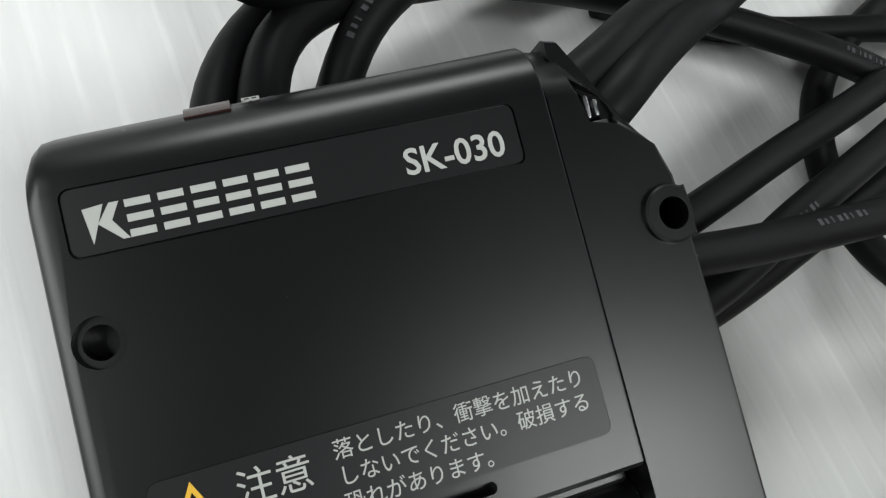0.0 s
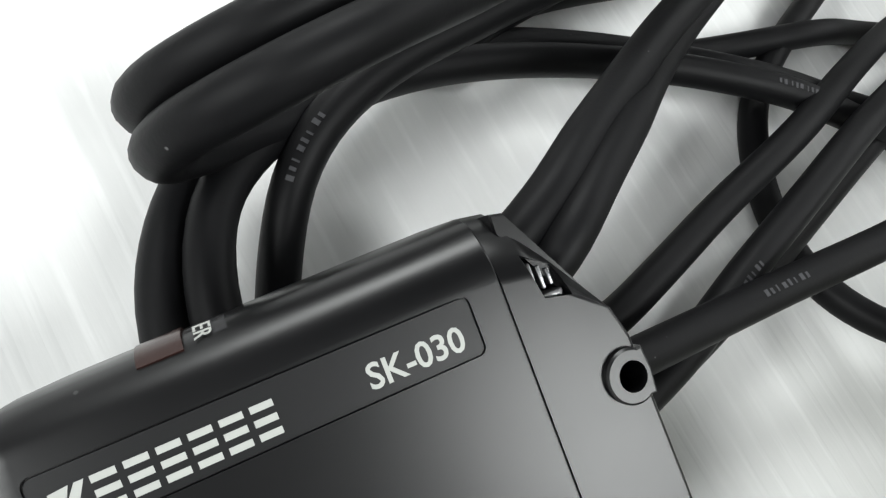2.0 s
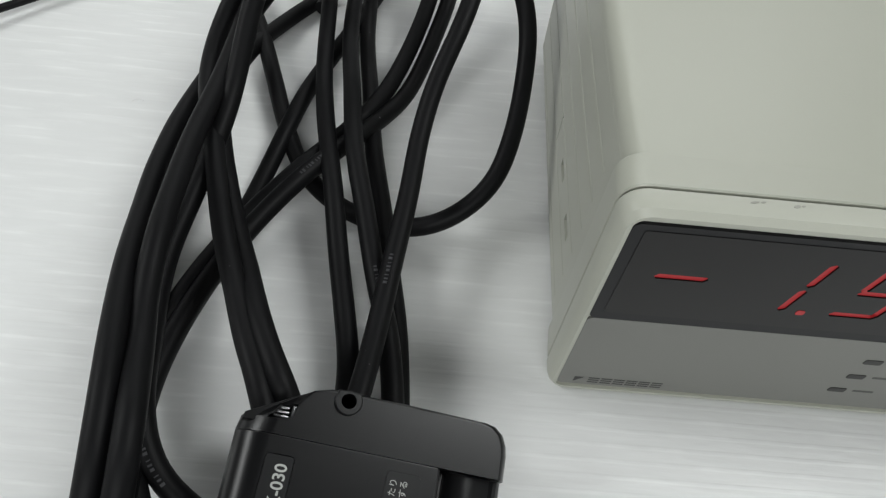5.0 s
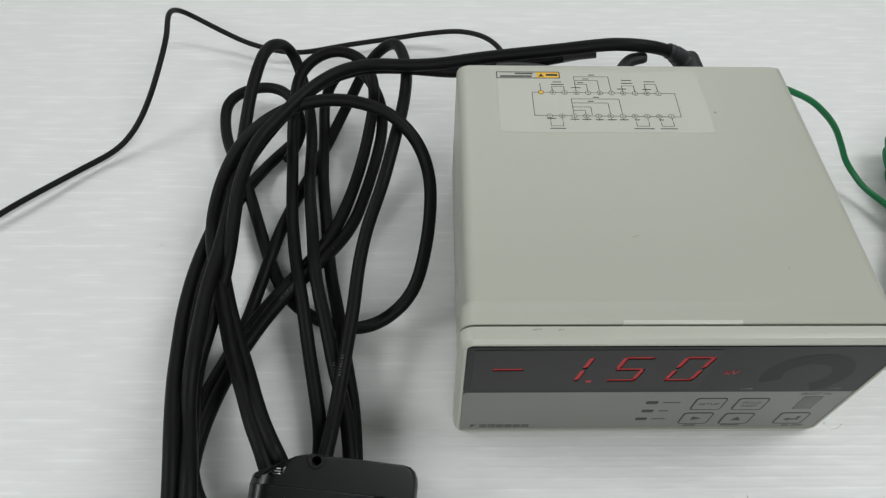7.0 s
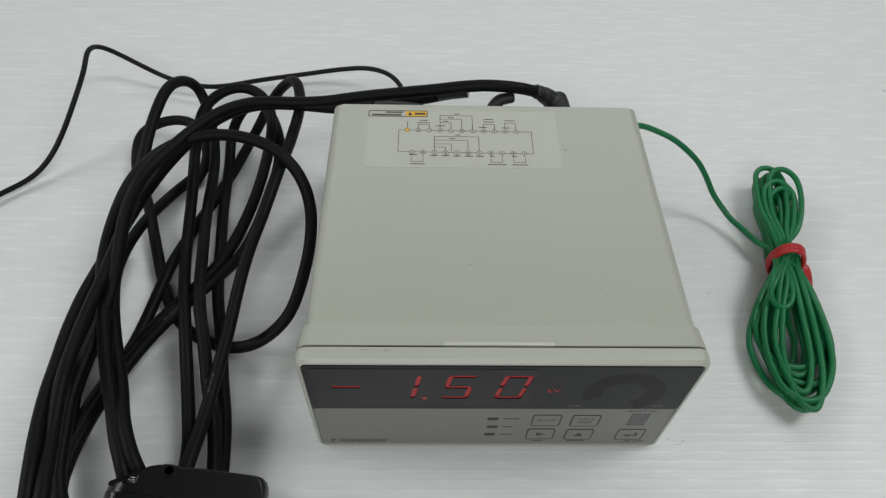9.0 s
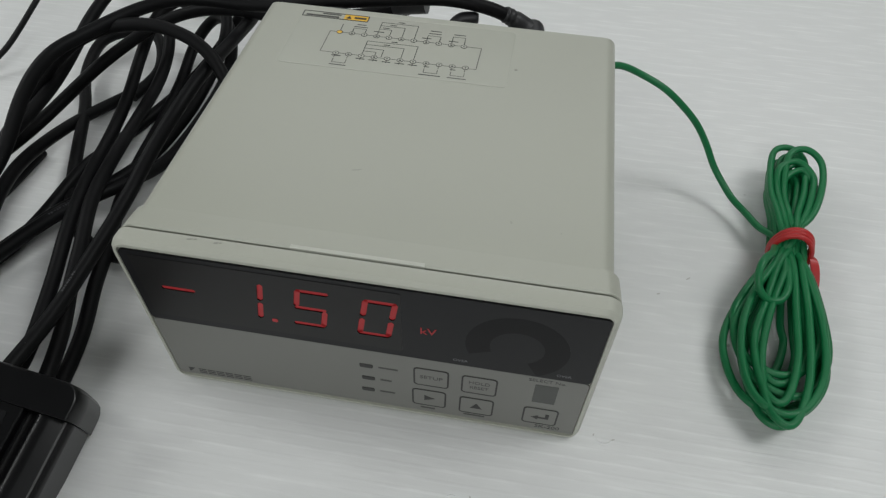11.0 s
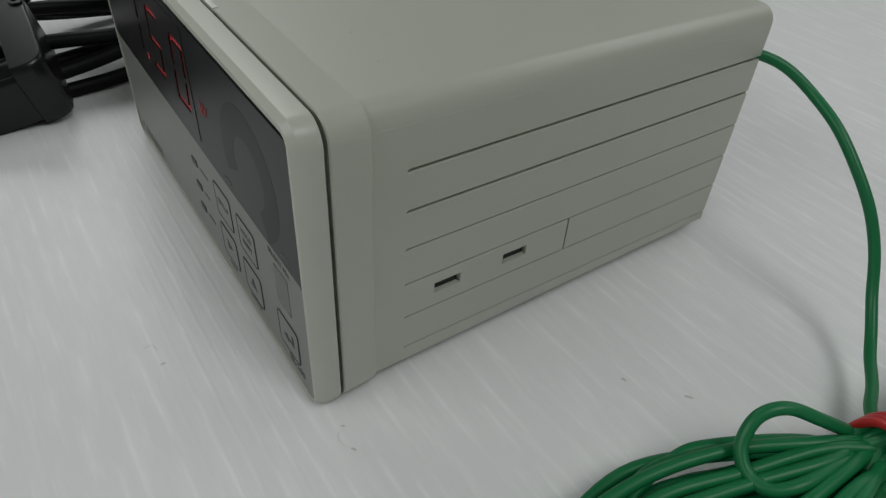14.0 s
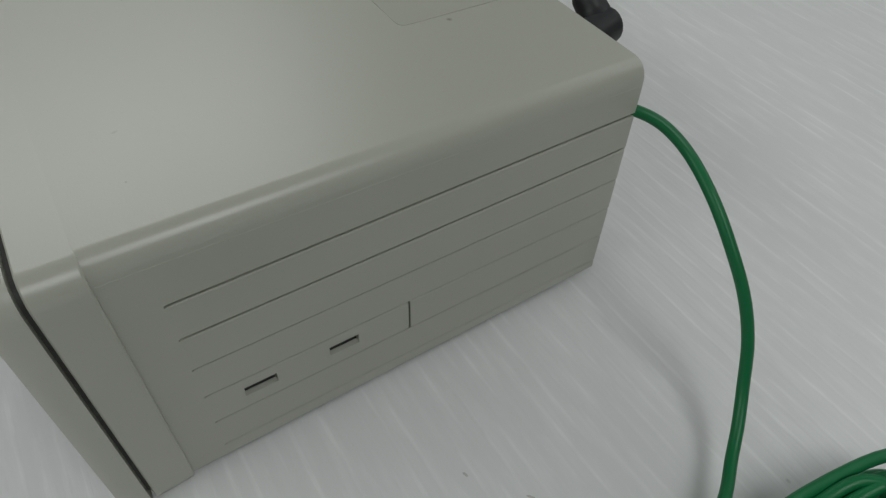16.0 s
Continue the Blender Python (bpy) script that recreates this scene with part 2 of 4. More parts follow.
def joined(shapes):
    """All the given bmeshes in a new one."""
    both = bmesh.new()
    for bm in shapes:
        me = bpy.data.meshes.new("shape")
        bm.to_mesh(me)
        both.from_mesh(me)
        bpy.data.meshes.remove(me)
    return both


def text_bm(words, size, x, y, h, thick=0.04, align="CENTER", bold=0.0):
    """Printed words as a thin relief, in millimetres, lying in the x-y plane at height h."""
    cu = bpy.data.curves.new("print", "FONT")
    cu.body, cu.size, cu.align_x, cu.align_y, cu.extrude = words, size * MM, align, "CENTER", thick * MM
    cu.resolution_u, cu.offset = 3, bold * size * MM
    ob = new("print", cu)
    bpy.context.view_layer.update()
    me = bpy.data.meshes.new_from_object(ob.evaluated_get(bpy.context.evaluated_depsgraph_get()))
    bpy.data.objects.remove(ob)
    bm = bmesh.new()
    bm.from_mesh(me)
    bpy.data.meshes.remove(me)
    return turned(bm, Matrix.Translation(Vector((x, y, h)) * MM))


def flat(shapes, h):
    """Flat printed shapes at height h."""
    bm = bmesh.new()
    for sh in shapes:
        bm.faces.new([bm.verts.new(Vector((*p, h)) * MM) for p in sh])
    return bm


def ring_bm(r0, r1, h0, h1, x=0.0, y=0.0, a0=0.0, a1=360.0, n=28):
    """A flat ring or arc between two radii and two heights."""
    bm = bmesh.new()
    full = a1 - a0 >= 360
    rows = []
    for i in range(n if full else n + 1):
        a = radians(a0 + (a1 - a0) * i / n)
        c, s = math.cos(a), math.sin(a)
        rows.append([bm.verts.new(Vector((x + r * c, y + r * s, h)) * MM) for r, h in ((r0, h0), (r1, h0), (r1, h1), (r0, h1))])
    for a, b in zip(rows, rows[1:] + (rows[:1] if full else [])):
        for k in range(4):
            bm.faces.new((a[k], a[(k + 1) % 4], b[(k + 1) % 4], b[k]))
    if not full:
        bm.faces.new(rows[0][::-1])
        bm.faces.new(rows[-1])
    return bm


def outline_bm(hw, hh, r, line, h0, h1, x, y):
    """The printed outline of a rounded key."""
    o, i = round_rect(hw, hh, r, 4, x, y), round_rect(hw - line, hh - line, max(0.2, r - line), 4, x, y)
    bm = bmesh.new()
    rings = [[bm.verts.new(Vector((*p, h)) * MM) for p in loop] for loop, h in ((o, h0), (o, h1), (i, h1), (i, h0))]
    n = len(o)
    for a, b in zip(rings, rings[1:] + rings[:1]):
        for k in range(n):
            bm.faces.new((a[k], a[(k + 1) % n], b[(k + 1) % n], b[k]))
    return bm


def spline(pts, per=7):
    """Catmull-Rom through control points (millimetres)."""
    p = [Vector(q) for q in pts]
    p = [p[0] * 2 - p[1]] + p + [p[-1] * 2 - p[-2]]
    out = []
    for a, b, c, d in zip(p, p[1:], p[2:], p[3:]):
        for i in range(per):
            t = i / per
            out.append(0.5 * ((2 * b) + (c - a) * t + (2 * a - 5 * b + 4 * c - d) * t * t + (3 * b - a - 3 * c + d) * t ** 3))
    return out + [p[-2]]


def eased(path, step=2.5, spread=5):
    """Evens out a path: equal steps, then a running mean, with its ends kept."""
    out, gone = [path[0]], 0.0
    for a, b in zip(path, path[1:]):
        d = (b - a).length
        while gone + d >= step:
            f = (step - gone) / d
            a = a.lerp(b, f)
            d = (b - a).length
            out.append(a)
            gone = 0.0
        gone += d
    out.append(path[-1])
    n = len(out)
    for _ in range(spread):
        out = [out[0]] + [(out[i - 1] + out[i] * 2 + out[i + 1]) / 4 for i in range(1, n - 1)] + [out[-1]]
    return out


def tube_bm(pts, r, sides=12, per=7, closed=False, radii=None, ease=False):
    """A round hose along the control points."""
    path = spline(pts, per)
    if closed:
        path = spline(list(pts[-2:]) + list(pts) + list(pts[:2]), per)[2 * per : -2 * per + per]
        path = path[:-1] if (path[0] - path[-1]).length < 1e-4 else path
    if ease:
        path = eased(path)
    bm = bmesh.new()
    n = len(path)
    tang = [(path[min(i + 1, n - 1)] - path[max(i - 1, 0)]).normalized() for i in range(n)]
    up = Vector((0, 0, 1)) if abs(tang[0].z) < 0.9 else Vector((1, 0, 0))
    rings = []
    for i in range(n):
        up = (up - tang[i] * up.dot(tang[i])).normalized()
        side = tang[i].cross(up)
        rad = r if radii is None else float(np.interp(i / (n - 1), [a for a, _ in radii], [b for _, b in radii]))
        rings.append([bm.verts.new((path[i] + rad * (math.cos(2 * math.pi * k / sides) * side + math.sin(2 * math.pi * k / sides) * up)) * MM) for k in range(sides)])
    for a, b in zip(rings, rings[1:]):
        for k in range(sides):
            bm.faces.new((a[k], a[(k + 1) % sides], b[(k + 1) % sides], b[k]))
    bm.faces.new(rings[0][::-1])
    bm.faces.new(rings[-1])
    return bm


# ---- structure: table sheet and the closing room ----
def plain(name, x0, x1, y0, y1, z0, z1, material, label):
    return tagged(part(name, boxed(x0, x1, y0, y1, z0, z1), material, None, "", False), label, name.split("_")[0], "", "structure")


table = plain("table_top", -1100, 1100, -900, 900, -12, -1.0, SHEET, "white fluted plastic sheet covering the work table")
# small dents pressed into the sheet, each with a raised rim
for x, y, r, a0, a1 in ((-205.8, 89.6, 2.1, 0, 190), (32.8, -27.4, 2.0, 40, 250), (80.6, 2.6, 2.6, 150, 380)):
    arc = [(x + r * math.cos(radians(a0 + (a1 - a0) * k / 8)), y + 0.8 * r * math.sin(radians(a0 + (a1 - a0) * k / 8)), -1.18) for k in range(9)]
    part("dent_rim", tube_bm(arc, 0.4, 10, 4, radii=[(0, 0.2), (0.5, 0.46), (1, 0.2)]), SHEET, table, crease=70)
plain("table_base", -1040, 1040, -840, 840, -750, -12, WALL, "plain grey base carrying the table sheet")
plain("floor", -2600, 2600, -2600, 2600, -800, -750, WALL, "plain light grey floor under the table")
plain("ceiling", -2600, 2600, -2600, 2600, 1750, 1800, CEILING, "plain painted ceiling over the work table")
plain("wall_north", -2600, 2600, 2600, 2650, -750, 1750, WALL, "plain painted wall behind the table")
plain("wall_south", -2600, 2600, -2650, -2600, -750, 1750, WALL, "plain painted wall facing the table")
plain("wall_east", 2600, 2650, -2600, 2600, -750, 1750, WALL, "plain painted wall beside the table")
plain("wall_west", -2650, -2600, -2600, 2600, -750, 1750, WALL, "plain painted wall beside the table")


# ---- the controller ----
def build_controller():
    top = thing("measuring_controller", "warm grey plastic panel meter with a lit red display", "controller")
    # bezel: a rounded frame that tapers to the front
    cz = 36.75
    prof = ((5.75, 72.0, 37.5, 5.0), (3.2, 72.0, 37.7, 5.0), (1.4, 71.6, 37.5, 4.8), (0.0, 70.6, 36.5, 4.2), (0.0, 69.7, 35.4, 2.2), (1.0, 69.6, 35.3, 2.2))
    bezel = part("bezel", loft([[(x, y, z + cz) for x, z in round_rect(w, h, r, 6)] for y, w, h, r in prof]), BEIGE_LIGHT, top, "pale grey moulded front frame")
    flatten(bezel)
    # seam ring, its near-black colour painting the gap's shade, then the collar behind it
    part("seam", loft([[(x, y, z + cz) for x, z in round_rect(69.9, 35.4, 4.0, 6)] for y in (5.6, 7.2)]), GAP_SHADE, top)
    part("seam_lip", boxed(-20.5, 17.5, 6.68, 8.0, 72.0, 74.2, bevel=0.1), LIP, top, "pale plastic lip rising out of the seam")
    # the upper side falls gently to the rear
    def lift(y):
        return 2.7 * (131.6 - max(y, 15.6)) / 116 + 0.09 * max(0.0, 15.6 - y)

    # collar: half width, corner radius and lower edge at each depth, its upper side flush with the cover
    prof = []
    for y, w, r, low, sink in ((6.8, 71.5, 4.8, -0.6, 0.3), (7.1, 71.8, 5.0, -0.7, 0.0), (10, 71.7, 5.0, -0.7, 0.0), (15.2, 71.3, 5.0, -0.7, 0.0), (15.6, 70.9, 4.8, -0.4, 0.1)):
        up = 70.54 + lift(y) - sink
        prof.append((y, w, (up - low) / 2, r, (up + low) / 2))
    collar = part("collar", loft([[(x, y, z + c) for x, z in round_rect(w, h, r, 6)] for y, w, h, r, c in prof]), BEIGE, top)
    flatten(collar)
    # cover: side profile with narrow grooves, extruded backwards
    grooves = (57.4, 47.3, 37.2, 27.0, 16.6, 6.4)

    def profile(cut):
        right = [(69.7, 2.0)]
        for g in sorted(grooves):
            if cut:
                w = 0.44 if g > 45 else 0.27
                right += [(69.7, g - w - 0.4), (69.45, g - w), (65.4, g - w + 0.03), (65.4, g + w - 0.03), (69.7, g + w)]
            else:
                right += [(69.7, g - 0.8), (69.7, g - 0.4), (69.7, g - 0.2), (69.7, g + 0.2), (69.7, g + 0.4)]
        right += [(69.7, 65.2), (69.65, 65.26), (69.65, 66.2)]
        right += [(65.45 + 4.2 * math.cos(a), 66.3 + 4.2 * math.sin(a)) for a in [math.pi / 2 * i / 6 for i in range(1, 7)]]
        return right + [(-x, z) for x, z in reversed(right)]

    cover = part("cover", loft([[(x, y, z + (lift(y) if z > 60 else 1.6 if z < 3 and y > 131 else 0)) for x, z in profile(c)] for y, c in ((15.0, False), (24.0, False), (24.6, True), (131.2, True), (133.0, True))]), BEIGE, top)
    slots = []
    for y0, y1 in ((31.9, 39.3), (51.9, 59.2)):
        for s in (1, -1):
            slots.append(boxed(min(s * 62.4, s * 70), max(s * 62.4, s * 70), y0, y1, 20.8, 23.8))
    for s in (1, -1):
        slots.append(boxed(min(s * 68.6, s * 70), max(s * 68.6, s * 70), 72.3, 72.8, 16.6, 27.0))
    flatten(carve(cover, [joined(slots)]))
    part("rear_panel", loft([[(x, y, z + 36.2) for x, z in round_rect(w, h, 4.2, 6)] for y, w, h in ((132.8, 68.6, 33.6), (134.2, 68.6, 33.6), (135.0, 67.8, 32.8))]), BEIGE, top)
    # near-black plates inside the slots, painting the shade of their depth
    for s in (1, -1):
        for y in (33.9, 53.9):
            part("slot_shade_plate", boxed(min(s * 62.2, s * 68.45), max(s * 62.2, s * 68.45), y - 1.95, y + 5.15, 20.85, 23.75, bevel=0.1), SLOT_SHADE, top)
    # front film and smoked window
    panel = part("front_panel", turned(slab(round_rect(69.5, 16.95, 1.6, 4, 0, 19.6), -1.2, -0.3), FRONT), PANEL, top, "grey printed key panel")
    window = part("display_window", turned(slab(round_rect(69.5, 17.0, 1.6, 4, 0, 53.75), -1.2, -0.25), FRONT), SMOKED, top, "smoked black display window")
    module = part("display_module", turned(slab(round_rect(39.5, 14.6, 0.5, 2, -27.5, 54.4), -0.3, -0.12), FRONT), MODULE, window)
    part("meter_ring", turned(ring_bm(8.0, 15.2, -0.3, -0.23, 46.0, 50.5, -62, 205, 30), FRONT), RING, window)

    sunk = []

    def segment(cx, cz0, w, h, on, mat=RED_LED):
        """Bars of a seven-segment figure centred at cx; on: letters a to g."""
        t = 1.8
        bars = {"a": (-w, w, h - t, h), "d": (-w, w, -h, -h + t), "g": (-w, w, -t / 2, t / 2),
                "b": (w - t, w, 0.4, h - 0.4), "c": (w - t, w, -h + 0.4, -0.4), "f": (-w, -w + t, 0.4, h - 0.4), "e": (-w, -w + t, -h + 0.4, -0.4)}
        for k in on:
            x0, x1, z0, z1 = bars[k]
            if k in "adg":
                pts = [(x0 + 0.8, z0), (x1 - 0.8, z0), (x1 - 0.2, (z0 + z1) / 2), (x1 - 0.8, z1), (x0 + 0.8, z1), (x0 + 0.2, (z0 + z1) / 2)]
            else:
                pts = [((x0 + x1) / 2, z0), (x1, z0 + 0.7), (x1, z1 - 0.7), ((x0 + x1) / 2, z1), (x0, z1 - 0.7), (x0, z0 + 0.7)]
            pts = [(cx + x + 0.16 * z, cz0 + z) for x, z in pts]
            sunk.append(turned(slab(pts, -0.6, 0.3), FRONT))
            part("lit_segment", turned(slab(pts, -0.62, -0.5), FRONT), mat, window)

    segment(-55.5, 55.0, 5.6, 9.2, "g")
    segment(-34.6, 55.0, 5.2, 9.2, "bc")
    segment(-15.0, 55.0, 5.2, 9.2, "acdfg")
    segment(4.8, 55.0, 5.2, 9.2, "abcdef")
    part("lit_point", turned(slab(round_rect(0.9, 0.8, 0.5, 3, -27.2, 46.2), -0.2, -0.02), FRONT), RED_LED, window)
    for ob in (window, module):
        carve(ob, [bm.copy() for bm in sunk])
    part("lit_unit_sign", turned(text_bm("kV", 4.6, 19.8, 52.4, -0.14, 0.04), FRONT), RED_LED_DIM, window)
    for x, z in ((29.8, 39.3), (61.2, 39.3)):
        part("window_print", turned(text_bm("OVER", 1.8, x, z, -0.22, 0.02), FRONT), INK_DIM, window)
    # indicator lamps with unreadable captions as bars
    for z, x, w in ((27.2, -0.3, 6.4), (19.5, 0.0, 3.8), (11.8, -0.5, 5.2)):
        part("indicator_lamp", turned(slab(round_rect(2.2, 1.05, 0.5, 3, x, z), -0.3, -0.1, 0.15), FRONT), INK, panel)
        part("caption_bar", turned(slab(round_rect(w / 2, 0.45, 0.2, 2, x + 4.0 + w / 2, z), -0.3, -0.26), FRONT), INK_SOFT, panel)
    # keys
    keys = (("SETUP", 20.9, 25.8), ("right", 20.3, 12.3), ("HOLD", 36.4, 25.6), ("up", 36.2, 11.8), ("enter", 57.4, 12.0))
    for kind, x, z in keys:
        key = part("key", turned(slab(round_rect(5.7, 5.3, 1.5, 4, x, z), -0.3, -0.18, 0.08), FRONT), PANEL, panel)
        part("key_outline", turned(outline_bm(5.75, 5.35, 1.5, 0.55, -0.26, -0.15, x, z), FRONT), INK, key)
        if kind == "SETUP":
            part("key_print", turned(text_bm("SETUP", 2.7, x, z, -0.15, 0.02), FRONT), INK_SOFT, key)
        elif kind == "HOLD":
            part("key_print", turned(text_bm("HOLD", 2.5, x, z + 1.5, -0.15, 0.02), FRONT), INK_SOFT, key)
            part("key_print", turned(text_bm("RESET", 2.3, x, z - 1.5, -0.15, 0.02), FRONT), INK_SOFT, key)
        elif kind == "right":
            part("key_print", turned(slab([(x - 1.6, z - 1.7), (x + 2.0, z), (x - 1.6, z + 1.7)], -0.18, -0.13), FRONT), INK, key)
        elif kind == "up":
            part("key_print", turned(slab([(x - 2.0, z - 1.5), (x + 2.0, z - 1.5), (x, z + 1.9)], -0.18, -0.13), FRONT), INK, key)
        else:
            part("key_print", turned(slab([(x - 2.9, z - 0.9), (x - 0.6, z - 2.3), (x - 0.6, z - 1.4), (x + 2.9, z - 1.4), (x + 2.9, z + 1.9), (x + 1.7, z + 1.9), (x + 1.7, z - 0.4), (x - 0.6, z - 0.4), (x - 0.6, z + 0.5)], -0.18, -0.13), FRONT), INK, key)
    for x, w in ((19.9, 5.0), (35.8, 7.2)):
        part("caption_bar", turned(slab(round_rect(w / 2, 0.5, 0.2, 2, x, 5.2), -0.3, -0.26), FRONT), INK_SOFT, panel)
    part("select_window", turned(slab(round_rect(3.6, 5.6, 0.3, 2, 57.2, 26.6), -0.3, -0.2, 0.1), FRONT), LCD, panel)
    part("panel_print", turned(text_bm("SELECT No.", 2.3, 57.0, 34.6, -0.26, 0.02), FRONT), INK, panel)
    part("panel_print", turned(text_bm("SK-200", 2.9, 60.6, 4.9, -0.26, 0.02), FRONT), INK, panel)
    # maker's mark as plain bars
    for shapes in [[[(-65.6, 4.0), (-65.6, 6.9), (-63.0, 6.9)]]] + [[[(-65.2 + 3.25 * i, 4.0 + k), (-62.4 + 3.25 * i, 4.0 + k), (-62.4 + 3.25 * i, 4.62 + k), (-65.2 + 3.25 * i, 4.62 + k)] for k in (0, 1.14, 2.28)] for i in range(1, 7)]:
        part("mark_bar", turned(flat(shapes, -0.26), FRONT), INK, panel, "", False)
    # wiring label on the cover
    t0 = 70.5
    film = part("wiring_label", slab(round_rect(42.2, 18.2, 2.0, 5, -11.2, 111.3), t0 - 0.1, t0 + 0.08), FILM, top, "thin clear film label with a terminal diagram")
    hinge = Vector((0, 131.6, t0)) * MM
    film.matrix_basis = Matrix.Translation(hinge) @ Matrix.Rotation(-math.atan(2.7 / 116), 4, "X") @ Matrix.Translation(-hinge)
    lines = bmesh.new()

    def bar(x0, y0, x1, y1, w=0.27):
        a, b = Vector((x0, y0)), Vector((x1, y1))
        d = (b - a).normalized()
        nrm = Vector((-d.y, d.x)) * w / 2
        lo = [lines.verts.new(Vector((*q, t0 + 0.14)) * MM) for q in (a - nrm, b - nrm, b + nrm, a + nrm)]
        lines.faces.new(lo)

    # the frame of the diagram and its terminals
    for a in (((-39.4, 116.4), (19.2, 115.9)), ((19.2, 115.9), (18.9, 102.0)), ((18.9, 102.0), (-39.5, 102.6)), ((-39.5, 102.6), (-39.4, 116.4))):
        bar(*a[0], *a[1])
    for i in range(11):
        x = -35.7 + 4.82 * i
        bar(x, 116.6, x, 119.2, 0.25) if i not in (0,) else bar(x, 117, x, 122, 0.3)
        x2 = -33.5 + 4.85 * i
        bar(x2, 102.2, x2, 99.6, 0.25)
    for x0, x1, y in ((-21.2, -6.8, 126.2), (-21.2, -11.6, 123.8), (-21.2, -16.4, 121.4), (-31.0, -26.0, 120.0), (-2.0, 3.0, 120.6), (7.6, 12.4, 121.6)):
        bar(x0, y, x1, y)
        bar(x0, y, x0, 117)
        bar(x1, y, x1, 117)
    for x0, x1, y in ((-23.8, -4.4, 112.4), (-23.8, -9.2, 110.0), (-23.8, -16.5, 107.6), (-23.8, -19.0, 105.6)):
        bar(x0, y, x1, y)
        bar(x1, y, x1, 103)
    bar(-23.8, 112.4, -23.8, 103)
    for x0 in (-33.5, 0.4, 10.2):
        bar(x0, 96.6, x0 + 4.9, 96.6)
        bar(x0, 96.6, x0, 99)
        bar(x0 + 4.9, 96.6, x0 + 4.9, 99)
    for x, y, w in ((-28.5, 121.2, 5.4), (-28.5, 122.8, 3.6), (0.5, 122.2, 4.8), (0.5, 124.0, 4.2), (10.0, 123.2, 4.6), (-31.0, 95.2, 6.2), (2.9, 95.2, 8.0), (12.7, 95.2, 6.8), (-13.6, 127.3, 2.6), (-16.4, 124.8, 2.6), (-18.8, 122.4, 2.6),
                    (-21.0, 119.3, 4.0), (8.2, 118.4, 3.6), (-2.2, 118.6, 3.6), (-33.0, 100.8, 3.6), (-23.8, 100.4, 3.4), (-19.0, 100.4, 3.4), (-14.0, 100.2, 3.2), (-9.0, 100.2, 3.6), (-4.2, 100.2, 3.4), (1.0, 100.2, 2.0), (10.6, 100.2, 2.0), (-13.6, 113.4, 2.4), (-16.0, 111.0, 2.4)):
        bar(x - w / 2, y, x + w / 2, y, 0.5)
    part("diagram", lines, INK_SOFT, film, "", False)
    for row, (x0, step, y) in enumerate(((-35.7, 4.82, 116.35), (-33.5, 4.85, 102.35))):
        for i in range(11):
            first = row == 0 and i == 0
            cx, cy = x0 + step * i, y - 0.05 * i * (1 - row)
            mark = part("terminal_mark", ring_bm(0.98, 1.22, t0 + 0.1, t0 + 0.17, cx, cy, n=16), INK_SOFT, film)
            if first:
                part("mark_fill", slab([(cx + 0.98 * math.cos(a), cy + 0.98 * math.sin(a)) for a in [2 * math.pi * k / 16 for k in range(16)]], t0 + 0.05, t0 + 0.16), YELLOW, mark)
            else:
                part("mark_fill", slab(round_rect(0.98, 0.98, 0.96, 4, cx, cy), t0 + 0.05, t0 + 0.155), FILM, mark)
                part("mark_figure", slab(round_rect(0.22 + 0.2 * (i % 2), 0.4, 0.1, 2, cx, cy), t0 + 0.05, t0 + 0.17), INK_SOFT, mark)
    part("warning_strip", outline_bm(13.3, 2.1, 0.4, 0.4, t0 + 0.1, t0 + 0.16, -40.1, 127.2), INK, film)
    part("warning_strip_text", slab(round_rect(6.6, 0.5, 0.2, 2, -45.2, 126.4), t0 + 0.05, t0 + 0.16), INK_SOFT, film)
    part("warning_strip_text", slab(round_rect(3.8, 0.4, 0.2, 2, -41.8, 128.1), t0 + 0.05, t0 + 0.16), INK_SOFT, film)
    part("warning_patch", slab(round_rect(4.8, 1.75, 0.3, 2, -31.8, 127.2), t0 + 0.05, t0 + 0.15), YELLOW, film)
    part("warning_patch_text", slab(round_rect(2.4, 0.6, 0.2, 2, -30.2, 127.2), t0 + 0.05, t0 + 0.2), INK, film)
    part("warning_patch_sign", slab([(-35.8, 126.2), (-33.6, 126.2), (-34.7, 128.2)], t0 + 0.05, t0 + 0.2), INK, film)
    # wear: a scuff on the cover, a chip on the frame, two dark dots
    for x, y, z, lx, ly in ((-10.6, 41.8, 70.5 + lift(41.8), 1.3, 0.22), (-9.3, 42.3, 70.5 + lift(42.3), 0.7, 0.15), (53.8, 26.7, 70.5 + lift(26.7), 0.22, 0.2), (-48.5, 4.5, 74.46, 0.9, 0.25), (-46.9, 4.7, 74.46, 0.5, 0.2), (-40.8, 4.4, 74.46, 0.7, 0.35), (-39.6, 4.6, 74.46, 0.4, 0.2)):
        part("scuff_mark", slab([(x + lx * c, y + ly * q + 0.2 * c * lx) for c, q in ((-1, -0.3), (-0.2, -1), (0.8, -0.6), (1, 0.4), (0.1, 1), (-0.8, 0.7))], z - 0.05, z + 0.02), SCUFF, top)
    return top


build_controller()


# ---- the sensor head ----
SENSOR_TURN = Matrix(((0.09577, -0.96787, 0.23248), (0.97330, 0.04211, -0.22569), (0.20862, 0.24789, 0.94605)))
SENSOR_AT = Matrix.Translation(Vector((-129.62, -35.70, 33.43)) * MM) @ SENSOR_TURN.to_4x4() @ Matrix.Diagonal((1.072, 1.102, 1.05, 1.0))


